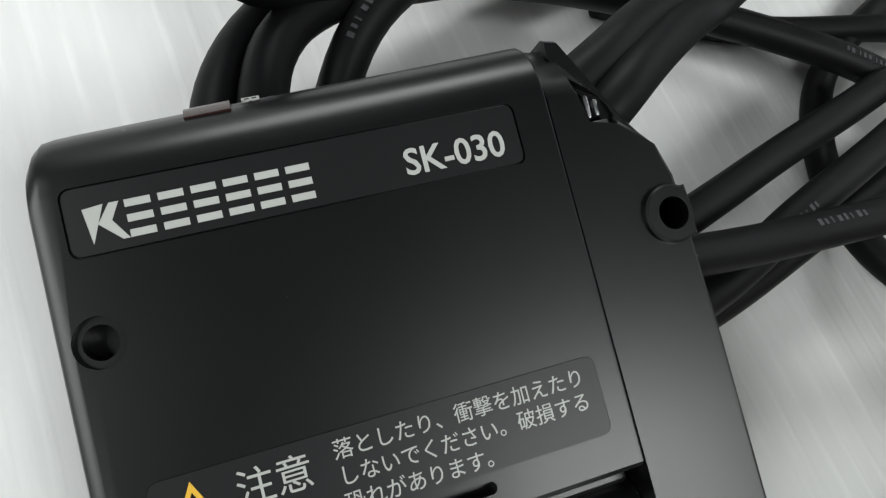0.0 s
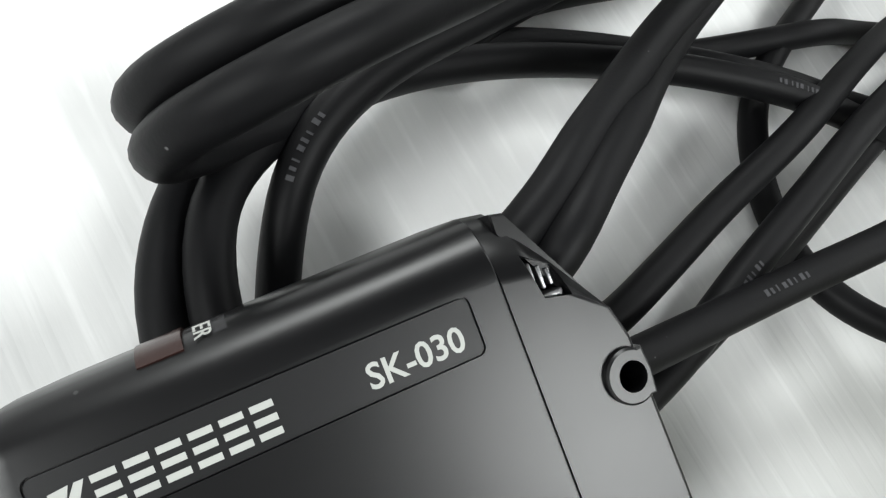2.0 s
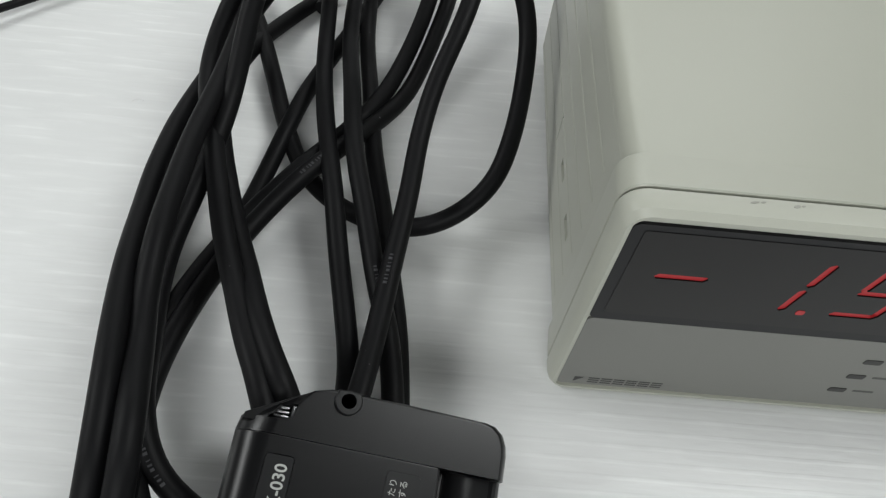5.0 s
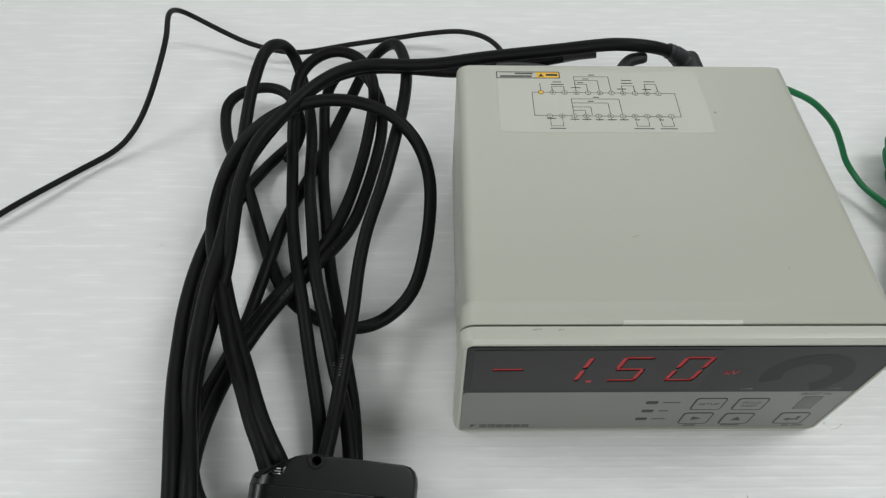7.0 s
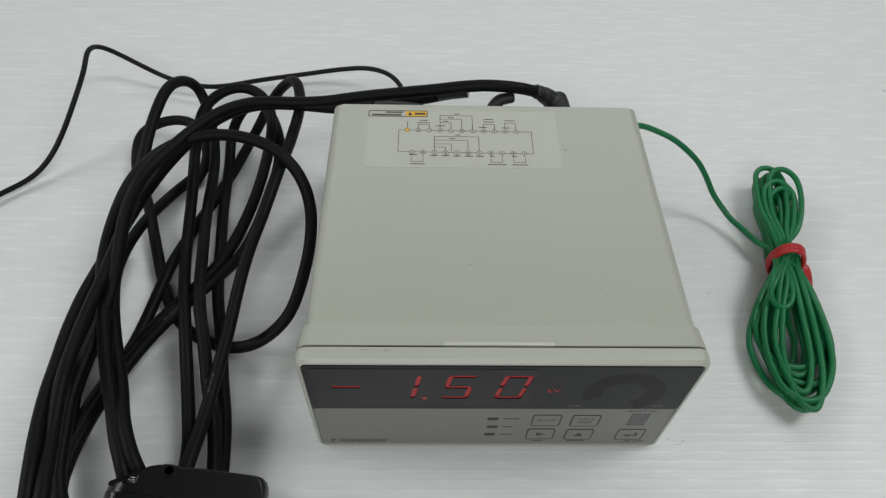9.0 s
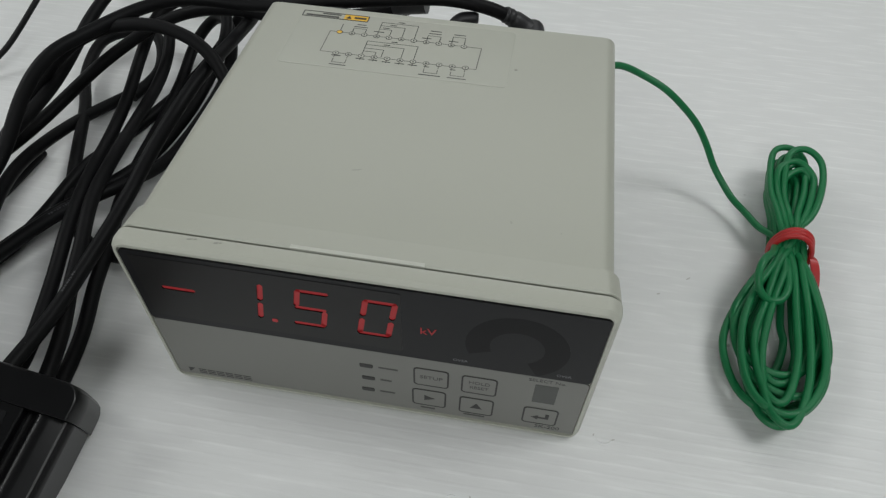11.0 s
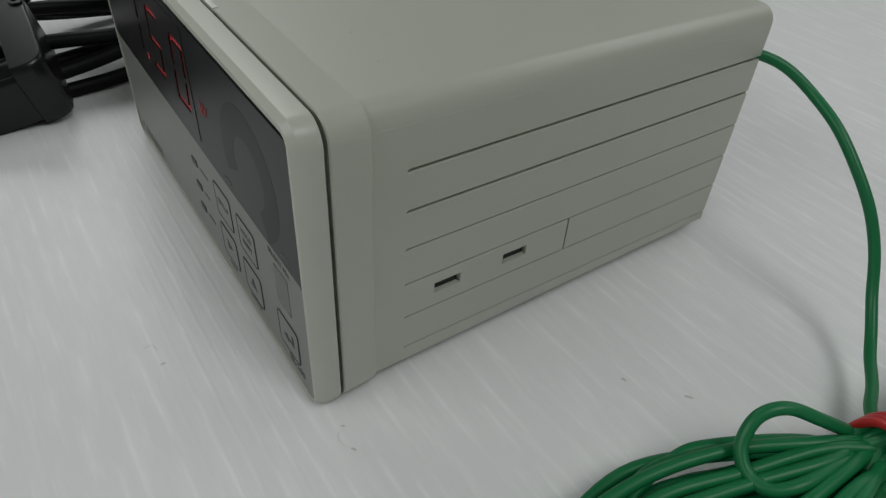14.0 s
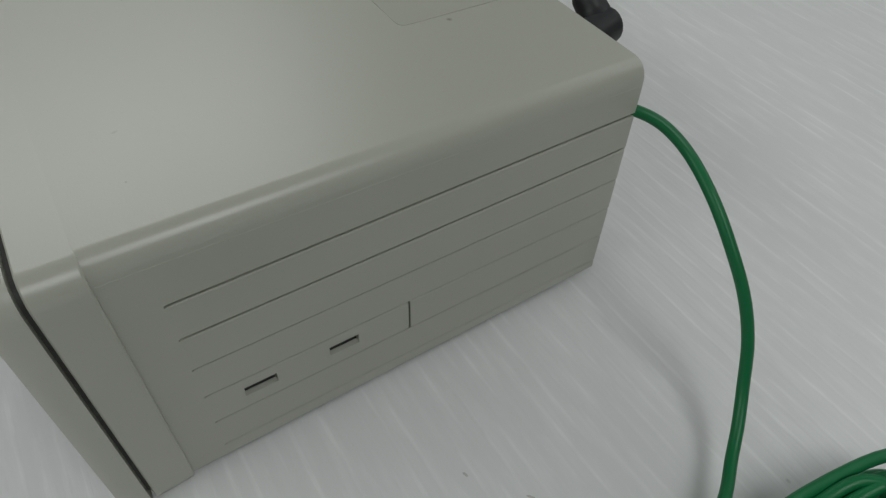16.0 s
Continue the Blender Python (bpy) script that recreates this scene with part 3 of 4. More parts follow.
def build_sensor():
    top = thing("static_sensor", "black satin plastic sensor head lying tilted on its own cables", "sensor", SENSOR_AT)
    D = -23.0

    # body: one profile across b, swept along a
    def section(n=7):
        pts = [(9.4, -7.0)]
        pts += [(3.9 + 5.5 * math.cos(t), -5.5 + 5.5 * math.sin(t)) for t in [math.pi / 2 * i / n for i in range(1, n + 1)]]
        pts += [(3.2, 0.0), (-27.6, 0.0), (-28.0, -0.35), (-28.05, -4.6), (-29.6, -4.8)]
        pts += [(-34.0 + 4.4 * math.cos(t), -5.6 + 3.6 * math.sin(t)) for t in [math.pi * i / 10 for i in range(1, 7)]]
        pts += [(-39.6 + 1.8 * math.cos(t), -5.2 + 2.2 * math.sin(t)) for t in [math.pi * (0.35 + 0.65 * i / 5) for i in range(6)]]
        pts += [(-41.4, D + 2), (-39.6, D), (8.0, D), (9.4, D + 2)]
        return pts

    sec = section()
    cb, ch = -15.0, -11.0

    def grow(f, inset):
        shrunk = [(cb + (b - cb) * f, ch + (h - ch) * f) for b, h in sec]
        return [(b - inset * max(0.0, min(1.0, (b + 2) / 10)), h) for b, h in shrunk]

    # the rounded long side runs in a little towards the free end, whose corner is round
    ends = ((-36.85, 0.96, 2.6), (-36.7, 0.982, 1.9), (-36.3, 0.994, 1.35), (-35.7, 1.0, 1.0), (-34.8, 1.0, 0.85), (-33.2, 1.0, 0.78), (4.4, 1.0, 0.0), (4.56, 0.995, 0.0))
    loops = [[(a, b, h) for b, h in grow(f, inset)] for a, f, inset in ends]
    body = part("sensor_body", loft(loops), BLACK, top)
    # left mounting hole
    hole = slab([(-33.95 + 1.3 * math.cos(t), -7.9 + 1.3 * math.sin(t)) for t in [2 * math.pi * i / 24 for i in range(24)]], -2.6, 2)
    pocket = slab([(-33.95 + 1.9 * math.cos(t), -7.9 + 1.9 * math.sin(t)) for t in [2 * math.pi * i / 28 for i in range(28)]], -0.5, 2)
    bed = slab(round_rect(18.05, 2.62, 0.8, 5, -16.6, 0.73), -0.35, 2)
    slot = slab(round_rect(2.3, 0.5, 0.5, 4, -10.4, -25.9), -1.6, 2)
    flatten(carve(body, [hole, pocket, slot, bed]))
    # end cap with a cut corner
    cap = [(4.7, 9.4), (7.4, 9.0), (8.4, 8.0), (13.9, -2.6), (14.8, -5.6), (15.1, -20), (15.0, -37.2), (14.6, -39.2), (13.4, -40.7), (11.4, -41.6), (9.4, -41.9), (4.7, -41.9)]

    def cap_loop(h, s, drop):
        out = []
        for a, b in cap:
            bb = b - drop if b > 3 else (b + 0.4 * drop if b < -37 else b)
            out.append((4.7 + (a - 4.7) * s, bb, h))
        return out

    loops = [cap_loop(D, 0.95, 1.2), cap_loop(D + 1.5, 1.0, 0), cap_loop(-6.5, 1.0, 0.0), cap_loop(-4.0, 1.0, 0.7), cap_loop(-2.2, 1.0, 2.0), cap_loop(-1.0, 0.995, 3.6), cap_loop(-0.45, 0.98, 4.8), cap_loop(-0.12, 0.96, 5.8), cap_loop(0.0, 0.935, 6.6)]
    capob = part("end_cap", loft(loops), BLACK, top)
    clip_pit = slab([(7.3, 4.6), (10.2, 2.8), (10.6, -0.2), (8.0, 0.4)], -5.5, 2)
    bore = slab([(13.0 + 1.42 * math.cos(t), -8.8 + 1.42 * math.sin(t)) for t in [2 * math.pi * i / 24 for i in range(24)]], -18, 3)
    flatten(carve(capob, [clip_pit, bore]))
    # raised lug round the cap's hole
    lug = []
    for i in range(25):
        t = radians(58 + 244 * i / 24)
        lug.append((13.0 + 2.55 * math.cos(t), -8.8 + 2.55 * math.sin(t)))
    lug += [(14.8, -11.0), (15.0, -8.8), (14.8, -6.6)]
    lugob = part("mounting_lug", slab(lug, -6.0, 0.75, 0.25), BLACK, top)
    carve(lugob, [slab([(13.0 + 1.42 * math.cos(t), -8.8 + 1.42 * math.sin(t)) for t in [2 * math.pi * i / 24 for i in range(24)]], -18, 3)])
    # strain-relief flap along the cut corner, and the clip below it
    d = Vector((5.5, -10.8)).normalized()
    nrm = Vector((-d.y, d.x)) * -1
    c0, c1 = Vector((6.9, 8.1)), Vector((12.9, -2.6))
    flap = [c0 + nrm * -0.9, c1 + nrm * -0.9, c1 + nrm * 0.2 + d * 0.6, c1 + nrm * 0.9 - d * 2.6, c0 + nrm * 0.9 + d * 0.6, c0 + nrm * 0.1 - d * 0.8]
    part("strain_relief_flap", slab([(p.x, p.y) for p in flap], -5.6, -1.8, 0.3), BLACK, top)
    for k in range(3):
        part("clip_bar", boxed(7.9 + 0.8 * k, 8.3 + 0.8 * k, 0.9 + 0.1 * k, 3.6 - 0.5 * k, -3.2, -1.4, bevel=0.12), STEEL, top)
    part("clip_plate", boxed(8.2, 10.3, -0.1, 0.6, -3.6, -1.0, bevel=0.1), STEEL, top)
    # roller strip in the recess beside the face
    part("edge_strip", loft([[(a, -29.2 + 0.9 * math.cos(t), -5.0 + 1.6 * math.sin(t)) for t in [2 * math.pi * i / 14 for i in range(14)]] for a in (-34.0, 4.0)]), BLACK_ROLL, top)
    # name label
    label = part("name_label", slab(round_rect(17.9, 2.47, 0.7, 5, -16.6, 0.73), -0.5, 0.04, 0.06), BLACK_LABEL, top, "black printed name label")
    part("label_print", text_bm("SK-030", 3.0, -4.5, 0.05, 0.05, 0.02, bold=0.016), INK_WHITE, label)
    x0, y0, hgt, unit = -33.2, -1.05, 2.8, 2.4
    part("mark_bar", flat([[(x0, y0 + hgt * 0.95), (x0 + 0.35, y0), (x0 + 1.5, y0 + hgt)], [(x0 + 0.9, y0 + 1.4), (x0 + 2.4, y0), (x0 + 2.9, y0), (x0 + 1.9, y0 + 1.5), (x0 + 2.6, y0 + hgt), (x0 + 1.9, y0 + hgt)]], 0.07), INK_WHITE, label, "", False)
    for i in range(1, 7):
        u0, u1 = x0 + 0.55 + unit * i, x0 + 0.35 + unit * (i + 0.86)
        part("mark_bar", flat([[(u0, y0 + k * hgt), (u1, y0 + k * hgt), (u1, y0 + (k + 0.2) * hgt), (u0, y0 + (k + 0.2) * hgt)] for k in (0.0, 0.40, 0.80)], 0.07), INK_WHITE, label, "", False)
    # caution label with its printed warning
    caution = part("caution_label", slab(round_rect(17.8, 3.2, 0.8, 5, -15.3, -21.5), -0.1, 0.12, 0.06), BLACK_LABEL, top, "black caution label with white Japanese warning text")
    for k, line in enumerate(("落としたり、衝撃を加えたり", "しないでください。破損する", "恐れがあります。")):
        part("caution_print", text_bm(line, 1.62, -19.8, -19.85 - 1.95 * k, 0.14, 0.02, "LEFT"), INK_WHITE, caution)
    part("caution_print", text_bm("注意", 2.85, -24.3, -20.7, 0.14, 0.02), INK_WHITE, caution)
    tri = [(-31.9, -22.3), (-28.3, -22.3), (-30.1, -18.9)]
    for f, h, mat in ((1.0, 0.15, YELLOW), (0.66, 0.18, RING)):
        c = (-30.1, -21.2)
        part("warning_sign", slab([(c[0] + (x - c[0]) * f, c[1] + (y - c[1]) * f) for x, y in tri], 0.1, h), mat, caution)
    part("warning_sign", slab([(-30.3, -20.2), (-29.9, -20.2), (-30.0, -21.3), (-30.2, -21.3)], 0.1, 0.2), YELLOW, caution)
    # lamp lens and caption on the rounded side
    def on_round(r, a, deg):
        t = radians(deg)
        return (a, 3.4 + r * math.cos(t), -5.5 + r * math.sin(t))

    def wrap(a0, a1, r0, r1, d0, d1, n=7):
        """A strip laid round the rounded side."""
        ds = [d0 + (d1 - d0) * i / n for i in range(n + 1)]
        ring = [(r0, d) for d in ds] + [(r1, d) for d in reversed(ds)]
        ring[n + 1:] = [(r1 - (0.15 if k in (0, n) else 0), d) for k, (r1, d) in enumerate(ring[n + 1:])]
        return loft([[on_round(r if r < 5.4 or 0 < k else r - 0.1, a, d) for r, d in ring] for k, a in enumerate((a0, a1))])

    part("lamp_lens", wrap(-24.9, -21.2, 5.0, 5.8, -35, 42), LENS, top, "small brown lamp lens")
    part("lamp_plate", wrap(-21.1, -17.6, 5.0, 5.56, -35, 44), PLUG, top)
    t = radians(27)
    m = Matrix.Translation(Vector(on_round(5.66, -19.6, 27)) * MM) @ Matrix(((0, 1, 0), (-math.sin(t), 0, math.cos(t)), (math.cos(t), 0, math.sin(t)))).to_4x4()
    part("lamp_print", turned(text_bm("ER", 2.1, 0.0, 0.0, 0.0, 0.02, bold=0.01), m), INK_WHITE, top)
    return top


build_sensor()


# ---- black cables between sensor and controller ----
R = 2.78
PATHS = []


def cable(pts, label, r=R, material=None, group="coiled sensor cables", category="cable", name="sensor_cable"):
    ob = tagged(part(name, tube_bm(pts, r, 18, ease=True), material or RUBBER, crease=70), label, category, group)
    ob_path = eased(spline(pts))
    PATHS.append(ob_path)
    return ob


cable([(-134.8, -26.6, 27.5), (-136.7, -22.5, 28.9), (-138.5, -17.4, 30.7), (-143, -8.9, 30.2), (-148.6, 4.4, 28.1), (-154.9, 19.2, 27.9), (-159.9, 34.6, 29.2), (-166, 53.5, 28.6), (-172.9, 74.4, 26.3), (-173.7, 94.9, 29), (-167, 110.5, 38.9), (-155.5, 118.4, 48.7), (-141.6, 123.6, 54.7), (-127.3, 126.2, 57.1), (-112.7, 125.4, 57), (-97.5, 121.2, 53.4), (-86.4, 112.8, 45.3), (-81.1, 101.4, 35.3), (-81.1, 86.2, 25.9), (-83.8, 68.3, 20.7), (-88.2, 55.6, 15.1), (-96.9, 47.6, 9.6), (-107.5, 43.7, 5.8), (-119.5, 45.4, 2.9), (-132.9, 51.2, 2.5), (-145, 62.8, 2.1), (-153.9, 80.4, 3), (-162.1, 102, 4.3), (-172.6, 129, 4.6), (-182.6, 148.3, 5.3), (-187.3, 166.1, 6.5), (-186.6, 179.1, 8.3), (-175.6, 186.9, 9.4), (-162.7, 185.7, 10.9), (-152.7, 176.3, 11.1), (-146.7, 157.6, 7.9), (-151.2, 136.8, 7.7)],
      "thick black rubber cable looping high over the bundle from the sensor")
cable([(-130.6, -24.3, 26.4), (-132, -20.3, 27.9), (-132.9, -19.5, 31.4), (-137.9, -10.8, 31.0), (-142.9, -0.3, 29.6), (-148.9, 13.8, 23.7), (-155.2, 27.9, 20.9), (-161.1, 43, 20.2), (-167, 59.9, 18.1), (-172.3, 78.8, 13.6), (-173.7, 98.7, 8.7), (-170.5, 118.6, 4.9), (-162.3, 138.4, 2.1), (-152.2, 153.3, 1.9)],
      "thick black rubber cable pressed under another as it leaves the sensor")
cable([(-134.8, -46.6, 1.8), (-144.3, -43.1, 6), (-152.6, -38.8, 10.6), (-157.4, -35.6, 14.1), (-160.7, -31.5, 16.7), (-163.6, -25.1, 18.5), (-165.9, -16.3, 19.8), (-166.9, -6.2, 20.8), (-168.5, 5.5, 21.7), (-168.8, 17.9, 22.9), (-166.6, 33.3, 25.1), (-164, 49.8, 28.4), (-162.1, 65.3, 33.3), (-158.5, 85.1, 47.8), (-152.6, 100.5, 55.9), (-144.2, 115.5, 57.1), (-133.4, 131.6, 58), (-121.4, 143, 58.5), (-107.3, 149.4, 57.3), (-91.3, 150.2, 56.3), (-75.5, 150.1, 57.5), (-60.3, 149.4, 61), (-42.1, 148.2, 64.6), (-21.8, 147, 68.3), (-2.5, 146.5, 71.5), (10.6, 146.3, 71.2), (18.4, 147.6, 69), (24.4, 149.6, 66), (29, 150.8, 62.8)],
      "thick black rubber cable running from the sensor behind the controller")
cable([(-109.3, -49.3, 5.1), (-109.3, -26.2, 7.6), (-112.8, 1.6, 10.6), (-118.5, 20.6, 13.1), (-123.4, 39.7, 15), (-129.2, 61.4, 17.4), (-133.5, 88.2, 15.7), (-138.2, 118.9, 11.7), (-139.9, 149.4, 13), (-144.3, 172.9, 19.3), (-151.3, 186.8, 35.4), (-158.6, 172.4, 47.8), (-163.1, 148.5, 44.2), (-165, 126.2, 36.8), (-165.6, 103.2, 32.9), (-166.1, 69.1, 33.3), (-167.2, 46.3, 34.7), (-165.8, 26.3, 38.4), (-164.8, 10.3, 40), (-164.2, -3.4, 37.3), (-161.1, -16.6, 38.1), (-156.9, -31.7, 42.5), (-156, -44.3, 39.2), (-157.8, -51.1, 31.6), (-160, -50.8, 23.6), (-162.6, -41.2, 17.6), (-165.4, -26.6, 14), (-168.7, -8.2, 11.7), (-173.4, 11, 9.8), (-177.2, 30, 8.2), (-180.6, 50, 6.2), (-180.8, 66, 3.4), (-180.4, 82, 2), (-179, 98, 1.9)],
      "thick black rubber cable in a long flat loop beneath the bundle")
cable([(-176.5, 54, 1.9), (-178.6, 31.9, 1.9), (-177.6, 9.5, 3.7), (-173.6, -13, 7.5), (-171.1, -31.6, 12.2), (-167.2, -47.3, 19.1), (-164.6, -51, 27.9), (-162.4, -42.8, 37.2), (-163.8, -28.2, 40.6), (-166.6, -14.2, 40.2), (-170.9, 4.3, 36.3), (-175, 24.3, 30), (-177, 38.1, 27.2), (-178.2, 57.8, 23.4), (-177.9, 74.7, 19.8), (-176.5, 87.5, 18.1), (-172.8, 103.9, 18.5), (-167.1, 119.4, 21.7), (-159.1, 131.7, 27.2), (-149.7, 142.8, 32.3), (-140.6, 152, 36.4), (-128.6, 158.7, 40.9), (-113.5, 160.6, 45.1), (-98, 159.2, 47.4), (-83.3, 156.8, 48.2), (-69, 154.8, 48.8), (-53.4, 153.6, 52), (-33.5, 151.8, 57.6), (-16, 149.9, 63.4)],
      "thick black rubber cable from the bundle's outer edge to the controller")
cable([(-120.3, -44.6, 4.5), (-122.5, -28.4, 6.4), (-122.2, -6.2, 8.8), (-125.2, 10, 9.8), (-129.3, 27.6, 10.9), (-133.8, 49.1, 14.4), (-140.2, 76.6, 13.3), (-144.8, 103.2, 11.2), (-146.8, 128.7, 15), (-147.7, 150.8, 23.3), (-144.7, 171.8, 33.3), (-130.8, 184, 36.8), (-115.9, 180.4, 35.5), (-108.6, 165.7, 31.4), (-109.8, 148.3, 23), (-114.4, 125.5, 14.7), (-120.8, 102.6, 10.2), (-126.8, 87.2, 9.4), (-134.9, 73.3, 9.7), (-145.1, 58, 10.3), (-157.1, 41.1, 7.4), (-166.7, 20.1, 6.6), (-171.8, -1.6, 7.8), (-172.8, -18.1, 9.7), (-169.8, -34.9, 11), (-163.3, -45.3, 12.1), (-156.7, -51.3, 13.2), (-147.6, -56, 13.8), (-134.4, -57.6, 14.4)],
      "thick black rubber cable crossing the bundle and ending under the sensor")
cable([(-117.8, -47, 14.5), (-119.8, -25.6, 16.9), (-117.8, -10.1, 17.2), (-116.1, 5.3, 16.6), (-114.2, 23.5, 18.5), (-112, 42.4, 21.5), (-110.6, 61.7, 24.4), (-107.4, 77, 31), (-101.3, 92.8, 40), (-96.5, 113.7, 45.3), (-92.8, 138.9, 45.2), (-92.5, 166.7, 41.8), (-98.7, 188.7, 38.7), (-111.7, 191.9, 24.9), (-123.1, 178, 10), (-132.3, 156.4, 3.1), (-139.7, 134.7, 1.8), (-148.2, 108, 2.2), (-151.3, 86.9, 6.2), (-156.6, 63.7, 2.4), (-160, 46, 1.8), (-165.2, 31, 1.8), (-169, 19, 1.8)],
      "thick black rubber cable rising in a narrow loop beside the controller")
cable([(-108.9, -47.8, 1.9), (-108.5, -22.8, 1.7), (-111.1, 6.8, 2.6), (-115.3, 27.5, 5.7), (-119.5, 47.9, 6), (-124.8, 70.6, 7.9), (-129, 98.1, 6.1), (-133.8, 129.4, 2.2), (-135.3, 157.5, 4.8), (-136, 176.7, 10.4), (-130, 186.4, 18.8), (-121.1, 186.1, 25.2), (-112.1, 175.7, 26.6), (-105.2, 159.2, 24), (-104.7, 143.7, 17.9), (-109.1, 123.2, 11.8), (-116, 99.7, 6.8), (-122.7, 84.8, 8.4), (-131.3, 70, 11.6), (-141.4, 55.1, 13.3), (-153, 37.3, 11.3), (-161.4, 17.5, 10.6), (-166, -2.4, 11.7), (-166.8, -18.4, 13), (-164.2, -33.6, 14.6), (-158.5, -44.5, 16.2), (-151.6, -49.2, 16.7), (-144.4, -51.6, 16.9), (-132.7, -53, 17.1)],
      "thick black rubber cable lying close beside another in the bundle")
# taped bundle, plugs and elbow behind the controller
tape = tagged(part("tape_wrap", tube_bm([(-21.8, 150.2, 64), (-14.8, 149.7, 65.6), (-7.8, 149.2, 67)], 4.1, 14, 6), TAPE, crease=70), "black vinyl tape wrapped round two cables", "tape")
plug = thing("cable_plug", "black moulded elbow plug on the controller's rear", "plug")
part("barrel", tube_bm([(38.9, 134.4, 54.7), (38.4, 141, 55.7), (37.8, 147, 56.7), (37, 153, 57.7), (36.8, 155, 57.9)], 5.0, 18, 6, radii=[(0, 5.6), (0.3, 5.3), (0.8, 4.8), (0.93, 4.4), (1, 3.2)]), PLUG, plug, crease=50)
part("boot", tube_bm([(24.4, 149.6, 66), (27, 150.4, 64.4), (30, 151.2, 62), (32.8, 151.6, 59.6), (35.4, 151, 57.7)], 4.2, 16, 6, radii=[(0, 3.0), (0.08, 3.5), (0.16, 3.15), (0.24, 3.6), (0.32, 3.25), (0.4, 3.9), (1, 4.9)]), PLUG, plug, crease=50)
tagged(part("elbow_plug", tube_bm([(14.4, 145.4, 65.2), (11, 145.3, 65), (7, 144.4, 64), (4.6, 142, 60.6), (3.6, 138.6, 56), (3.4, 135, 53)], 3.2, 14, 6, radii=[(0, 1.9), (0.08, 2.5), (0.4, 2.9), (0.6, 3.6), (1, 4.1)]), PLUG, crease=70), "short black elbow plug behind the controller", "plug")
tagged(part("ribbed_plug", tube_bm([(-51.5, 141.4, 61.2), (-43.5, 140.9, 62.2), (-33.5, 140.4, 61.6), (-26.5, 138.9, 60.2), (-23.5, 134.7, 58.2)], 3.3, 12, 6), TAPE, crease=70), "black cable boot lying along the controller's rear", "plug")
# thin black lead across the sheet
cable([(-43.3, 133.7, 40.4), (-42.6, 163.5, 31.7), (-40.4, 199.4, 21), (-48.2, 219.1, 17.9), (-62.8, 231.8, 13.2), (-81.2, 235.7, 8.8), (-101, 233.5, 6.9), (-128.2, 228.4, 5.9), (-156.9, 220.9, 6.1), (-180.9, 225.6, 7.6), (-197.3, 232.2, 10.7), (-212.4, 236.7, 16.8), (-219.8, 234.2, 24), (-221.6, 222.9, 30.6), (-219, 204, 29.8), (-220.7, 184, 24), (-224.6, 169.1, 16.6), (-230.9, 157.6, 8.8), (-239.6, 147.4, 3.7), (-253.1, 136, 2.7), (-277.7, 111.5, 3.8), (-301.9, 89.4, 1.7), (-337.9, 62.3, 1.9)],
      "thin black lead curving loosely over the white sheet", 1.42, RUBBER_THIN, "", "wire", "thin_lead")


# printed marks on the cables, too small to read
def cable_mark(which, near, up, count=8, pitch=1.15):
    """A row of small bars that follows the cable's jacket."""
    path = PATHS[which]
    k0 = min(range(len(path)), key=lambda k: (path[k] - Vector(near)).length)
    bm = bmesh.new()
    for k in range(count):
        d = (k - count / 2) * pitch
        i = max(1, min(len(path) - 2, k0 + round(d / 2.5)))
        a = (path[i + 1] - path[i - 1]).normalized()
        n = (Vector(up) - a * Vector(up).dot(a)).normalized()
        c = path[k0] + (path[min(k0 + 3, len(path) - 1)] - path[max(k0 - 3, 0)]).normalized() * d
        c = path[i] + a * (c - path[i]).dot(a) + n * R
        m = Matrix.Translation(c * MM) @ Matrix((a, n.cross(a), n)).transposed().to_4x4()
        one = turned(boxed(-0.36, 0.3 - 0.2 * (k % 3), -0.5, 0.5 - 0.12 * (k % 2), -0.14, 0.012), m)
        me = bpy.data.meshes.new("mark")
        one.to_mesh(me)
        one.free()
        bm.from_mesh(me)
        bpy.data.meshes.remove(me)
    return tagged(part("cable_print", bm, INK_FAINT, None, "", False), "pale worn print on a black cable jacket", "print", "cable prints")


cable_mark(2, (-161, -32.5, 17), (-0.1, -0.2, 1))
cable_mark(6, (-113.6, 20.1, 22.2), (-0.2, -0.3, 1))
cable_mark(3, (-118.8, 18, 15.7), (0.1, -0.3, 1))
cable_mark(7, (-152.4, 61.5, 11.7), (0.0, -0.3, 1))

# ---- green wire with its tied coil ----
G = 1.45
lead = [(63.8, 129.9, 58), (70.4, 135.1, 57.2), (76, 138.2, 55.2), (83.5, 139.7, 51.5), (93.8, 137.8, 47.4), (103.2, 136.6, 40.5), (111.1, 135.7, 32.8), (117.4, 134.1, 24.3), (123, 130.6, 15.6), (128.2, 125.7, 10.4), (132.7, 120, 7.5), (137.7, 113, 6.9), (141.7, 104.6, 8), (146.3, 97.6, 10.4), (148.9, 87.3, 12.4)]
coil = thing("green_wire", "green PVC wire leading from the controller to a tied coil", "wire")
part("lead", tube_bm(lead, G), GREEN, coil, crease=70)
WAIST = Vector((150.0, 92.2, -1.0))
AX = Vector((0.18, 0.984, 0)).normalized()
AC = Vector((AX.y, -AX.x, 0))


def along(d, c, z):
    p = WAIST + AX * d + AC * c
    return (p.x, p.y, z)


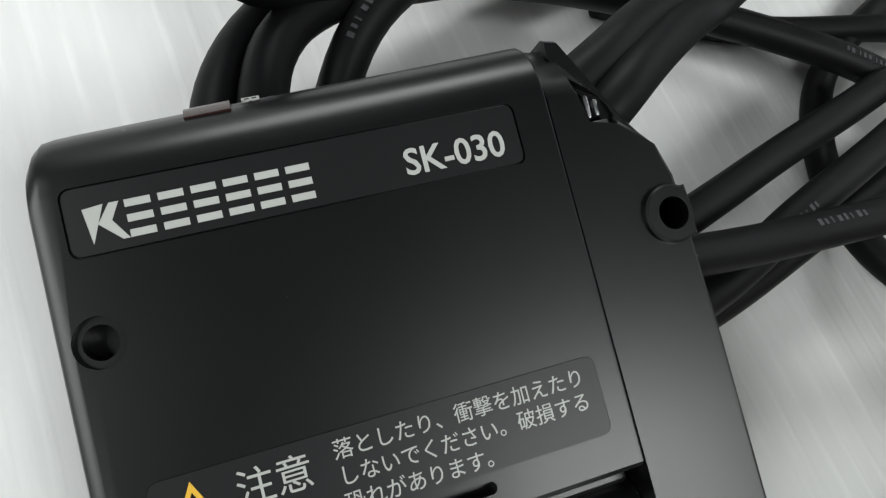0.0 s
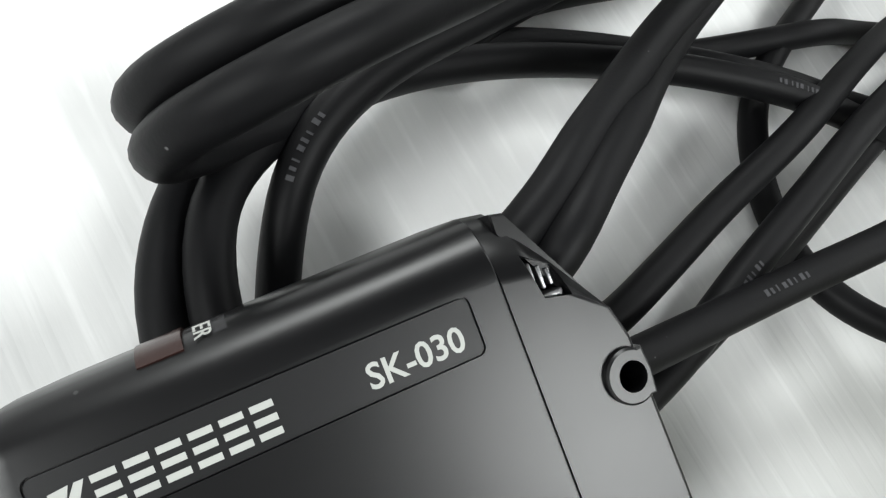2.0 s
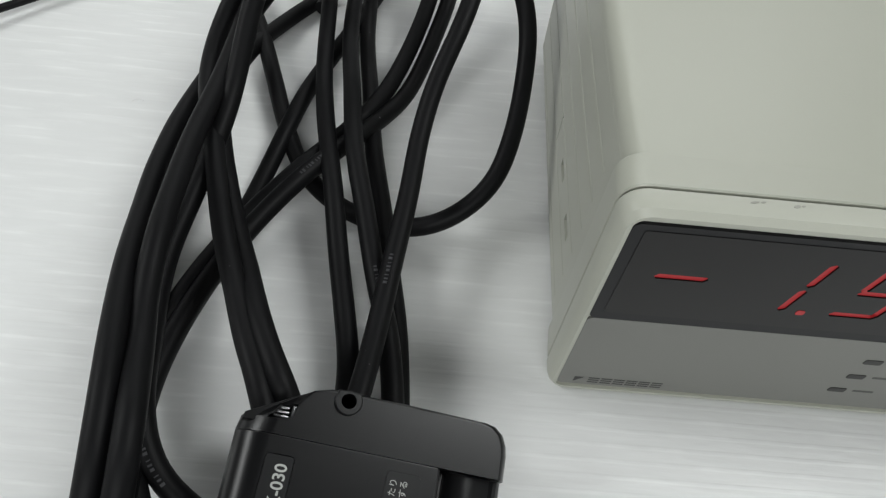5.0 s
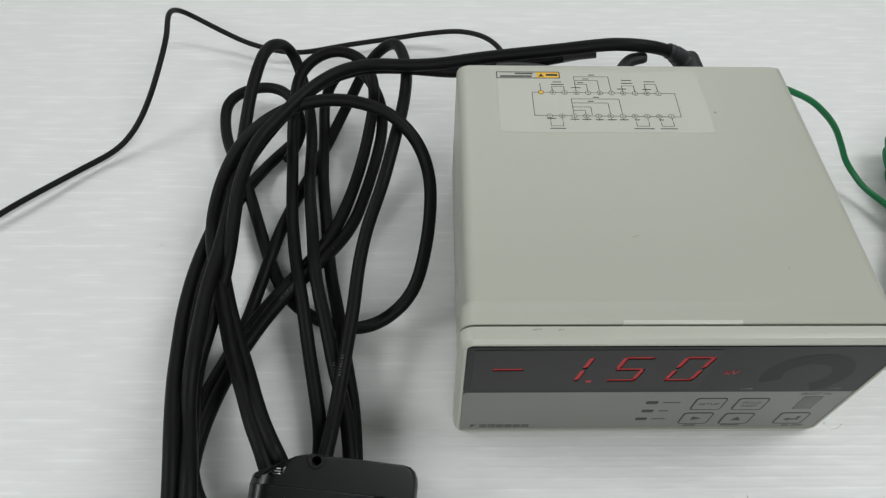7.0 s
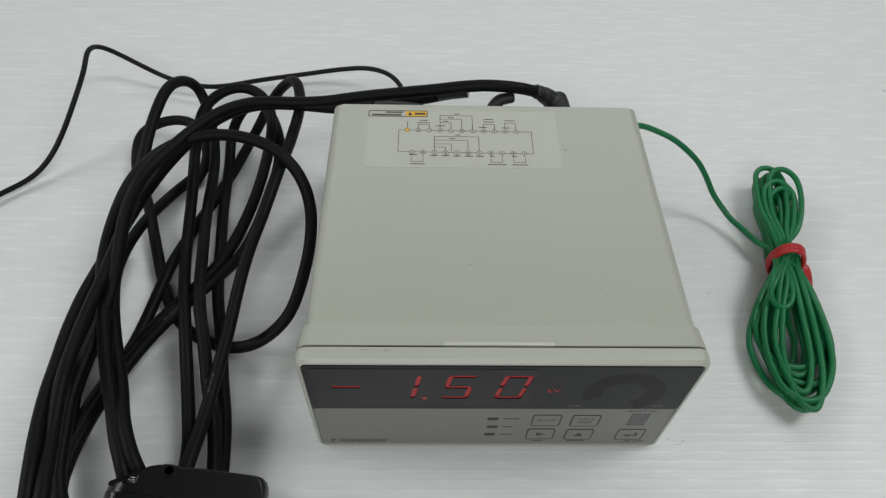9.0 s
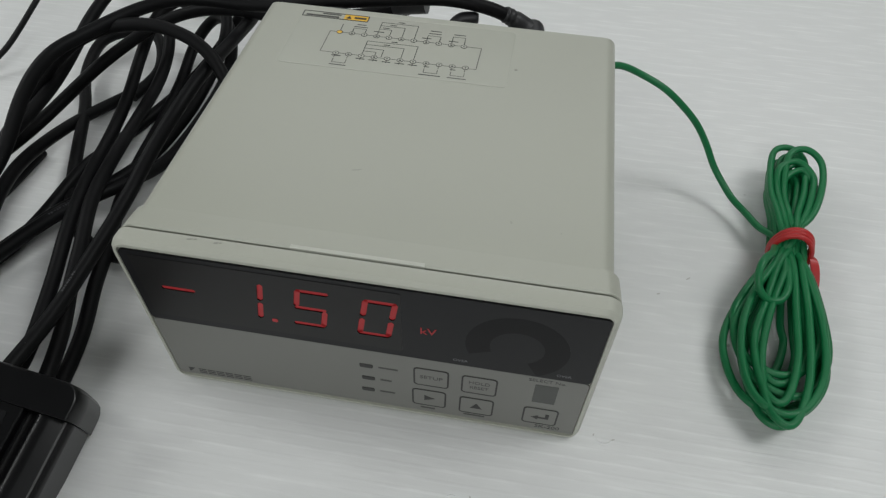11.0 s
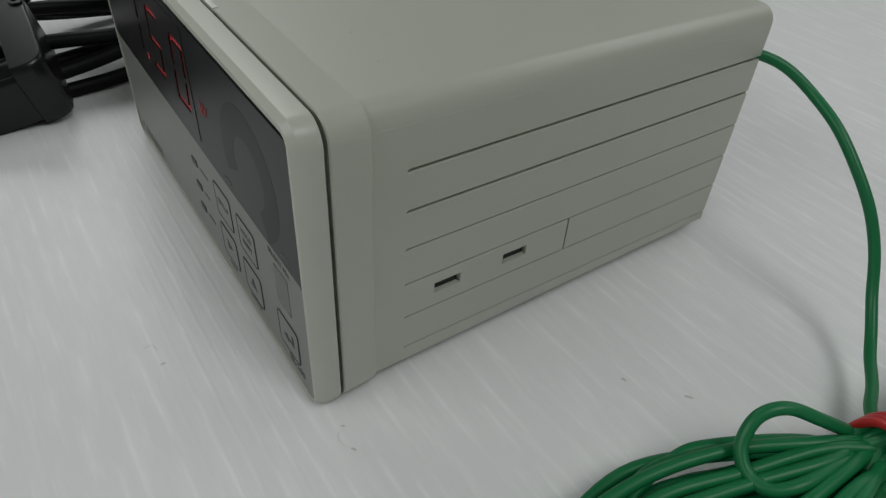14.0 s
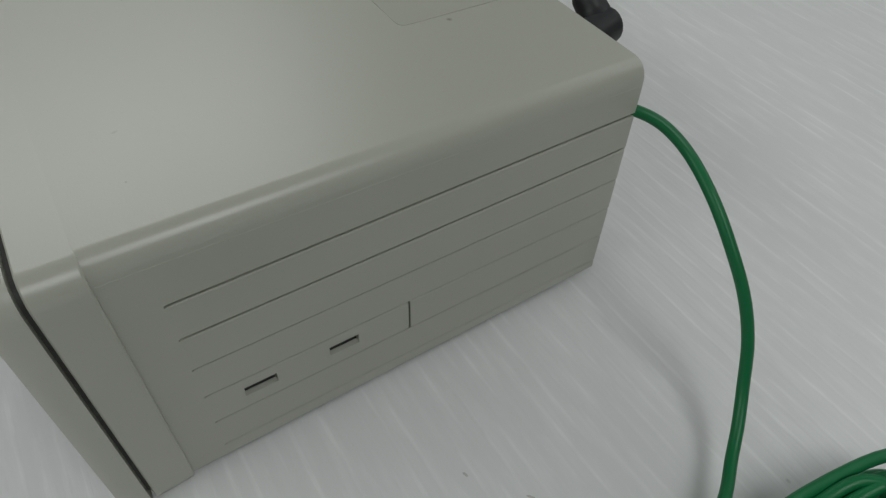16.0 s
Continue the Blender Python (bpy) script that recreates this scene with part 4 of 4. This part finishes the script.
rng = random.Random(7)
N = 13
for k in range(N):
    f = (k - (N - 1) / 2) / ((N - 1) / 2)
    z0 = 2.0 + 2.6 * (k % 4)
    zz = 4.0 + 1.15 * ((k * 3) % N)
    low, wid = 58 + 1.9 * ((k * 7) % N), 4.5 + 1.0 * ((k * 5) % N)
    off = 2.2 * f
    up_len, up_wid = 44 + 3.6 * ((k * 3) % 5), 2.6 + 1.3 * (k % 4)
    sh = 4.2 * f
    q = lambda: rng.uniform(-0.9, 0.9)
    pts = [along(0, 4.2 * f + 0.3, zz), along(-14, wid * 0.50 + off + q(), z0 + 5.5), along(-34, wid * 0.95 + off + q(), z0 + 2.5), along(-low * 0.72, wid * 1.0 + off + 1 + q(), z0 + 0.8), along(-low * 0.93, wid * 0.62 + off + 1, z0 + 0.5),
           along(-low, off + 0.5 + q(), z0 + 0.6), along(-low * 0.92, -wid * 0.7 + off, z0 + 0.7), along(-low * 0.68, -wid * 1.02 + off - 1 + q(), z0 + 1.0), along(-32, -wid * 0.9 + off + q(), z0 + 2.8), along(-14, -wid * 0.42 + off, z0 + 5.5),
           along(0, 4.2 * -f * 0.9 - 0.3, zz + 1.2), along(16, up_wid * 0.5 + sh + 1 + q(), z0 + 5.0), along(32, up_wid * 0.95 + sh + 0.8, z0 + 3.5 + 0.45 * k), along(up_len - 6, up_wid + sh, z0 + 3.0 + 0.5 * k), along(up_len, sh + q(), z0 + 3.4 + 0.5 * k), along(up_len - 5, -up_wid + sh, z0 + 2.6 + 0.4 * k), along(31, -up_wid * 0.9 + sh - 0.5, z0 + 3.2), along(15, -up_wid * 0.5 + sh * 0.8 - 0.5, z0 + 5.0)]
    part("coil_turn", tube_bm(pts, G, 10, 6, closed=True), GREEN, coil, crease=70)
# the loose end loop below the tie
part("loose_loop", tube_bm([(149.6, 96.5, 10.5), (145.2, 91, 12.5), (140.1, 80.5, 19.5), (135.2, 74, 22.5), (132.9, 68.3, 21), (134.2, 63.7, 16.5), (138.2, 61.9, 13.5), (143, 62.9, 13.1), (146, 68.5, 14.5), (147.2, 78.5, 14.9), (148.1, 90.5, 13.5)], G, 12, 7), GREEN, coil, crease=70)
# red tie: wraps and a flat tail
tie = thing("red_tie", "red vinyl twist tie wrapped round the green coil", "tie")
for k, d in enumerate((-4.2, -2.2, -0.2)):
    loop = []
    for i in range(14):
        t = 2 * math.pi * i / 14
        loop.append(along(d + 0.5 * math.sin(t + k), 1.2 + 7.5 * math.cos(t), 11.2 + (10.7 + 0.2 * k) * math.sin(t)))
    part("wrap", tube_bm(loop, 1.05, 8, 4, closed=True), RED_TIE, tie, crease=70)
bm = bmesh.new()
tail = spline([along(-2, 8.4, 12), along(-5, 9.9, 12.5), along(-9, 11.6, 10), along(-14, 12.8, 7), along(-18, 12.6, 4.5)], 5)
rows = []
for i, p in enumerate(tail):
    w = 1.35 * math.sin(math.pi * (0.18 + 0.8 * i / (len(tail) - 1))) + 0.4
    rows.append([bm.verts.new((p + AC * s * w + Vector((0, 0, h))) * MM) for s, h in ((-1, 0), (1, -0.4), (1, 0.3), (-1, 0.7))])
for a, b in zip(rows, rows[1:]):
    for k in range(4):
        bm.faces.new((a[k], a[(k + 1) % 4], b[(k + 1) % 4], b[k]))
bm.faces.new(rows[0][::-1])
bm.faces.new(rows[-1])
part("tail", bm, RED_TIE, tie)

# ---- small litter on the sheet ----
fleck_bm = bmesh.new()
for x, y, lx, ly, turn in ((113.8, 78.7, 0.3, 1.1, -50), (101.5, 68.8, 0.8, 0.3, 20), (84.0, 2.5, 0.7, 0.3, 30), (77.3, 3.3, 0.5, 0.25, 70), (38.4, -25.6, 0.3, 0.7, 10)):
    one = slab([(lx * c, ly * q) for c, q in ((-1, -0.4), (-0.3, -1), (0.7, -0.8), (1, 0.2), (0.3, 1), (-0.7, 0.8))], -0.05, 0.12)
    one = turned(one, pose(x * MM, y * MM, -0.001, 0, 0, turn))
    me = bpy.data.meshes.new("fleck")
    one.to_mesh(me)
    one.free()
    fleck_bm.from_mesh(me)
    bpy.data.meshes.remove(me)
tagged(part("litter", fleck_bm, FLECK), "tiny grey crumbs and fibres lying on the white sheet", "litter", "", "stuff")
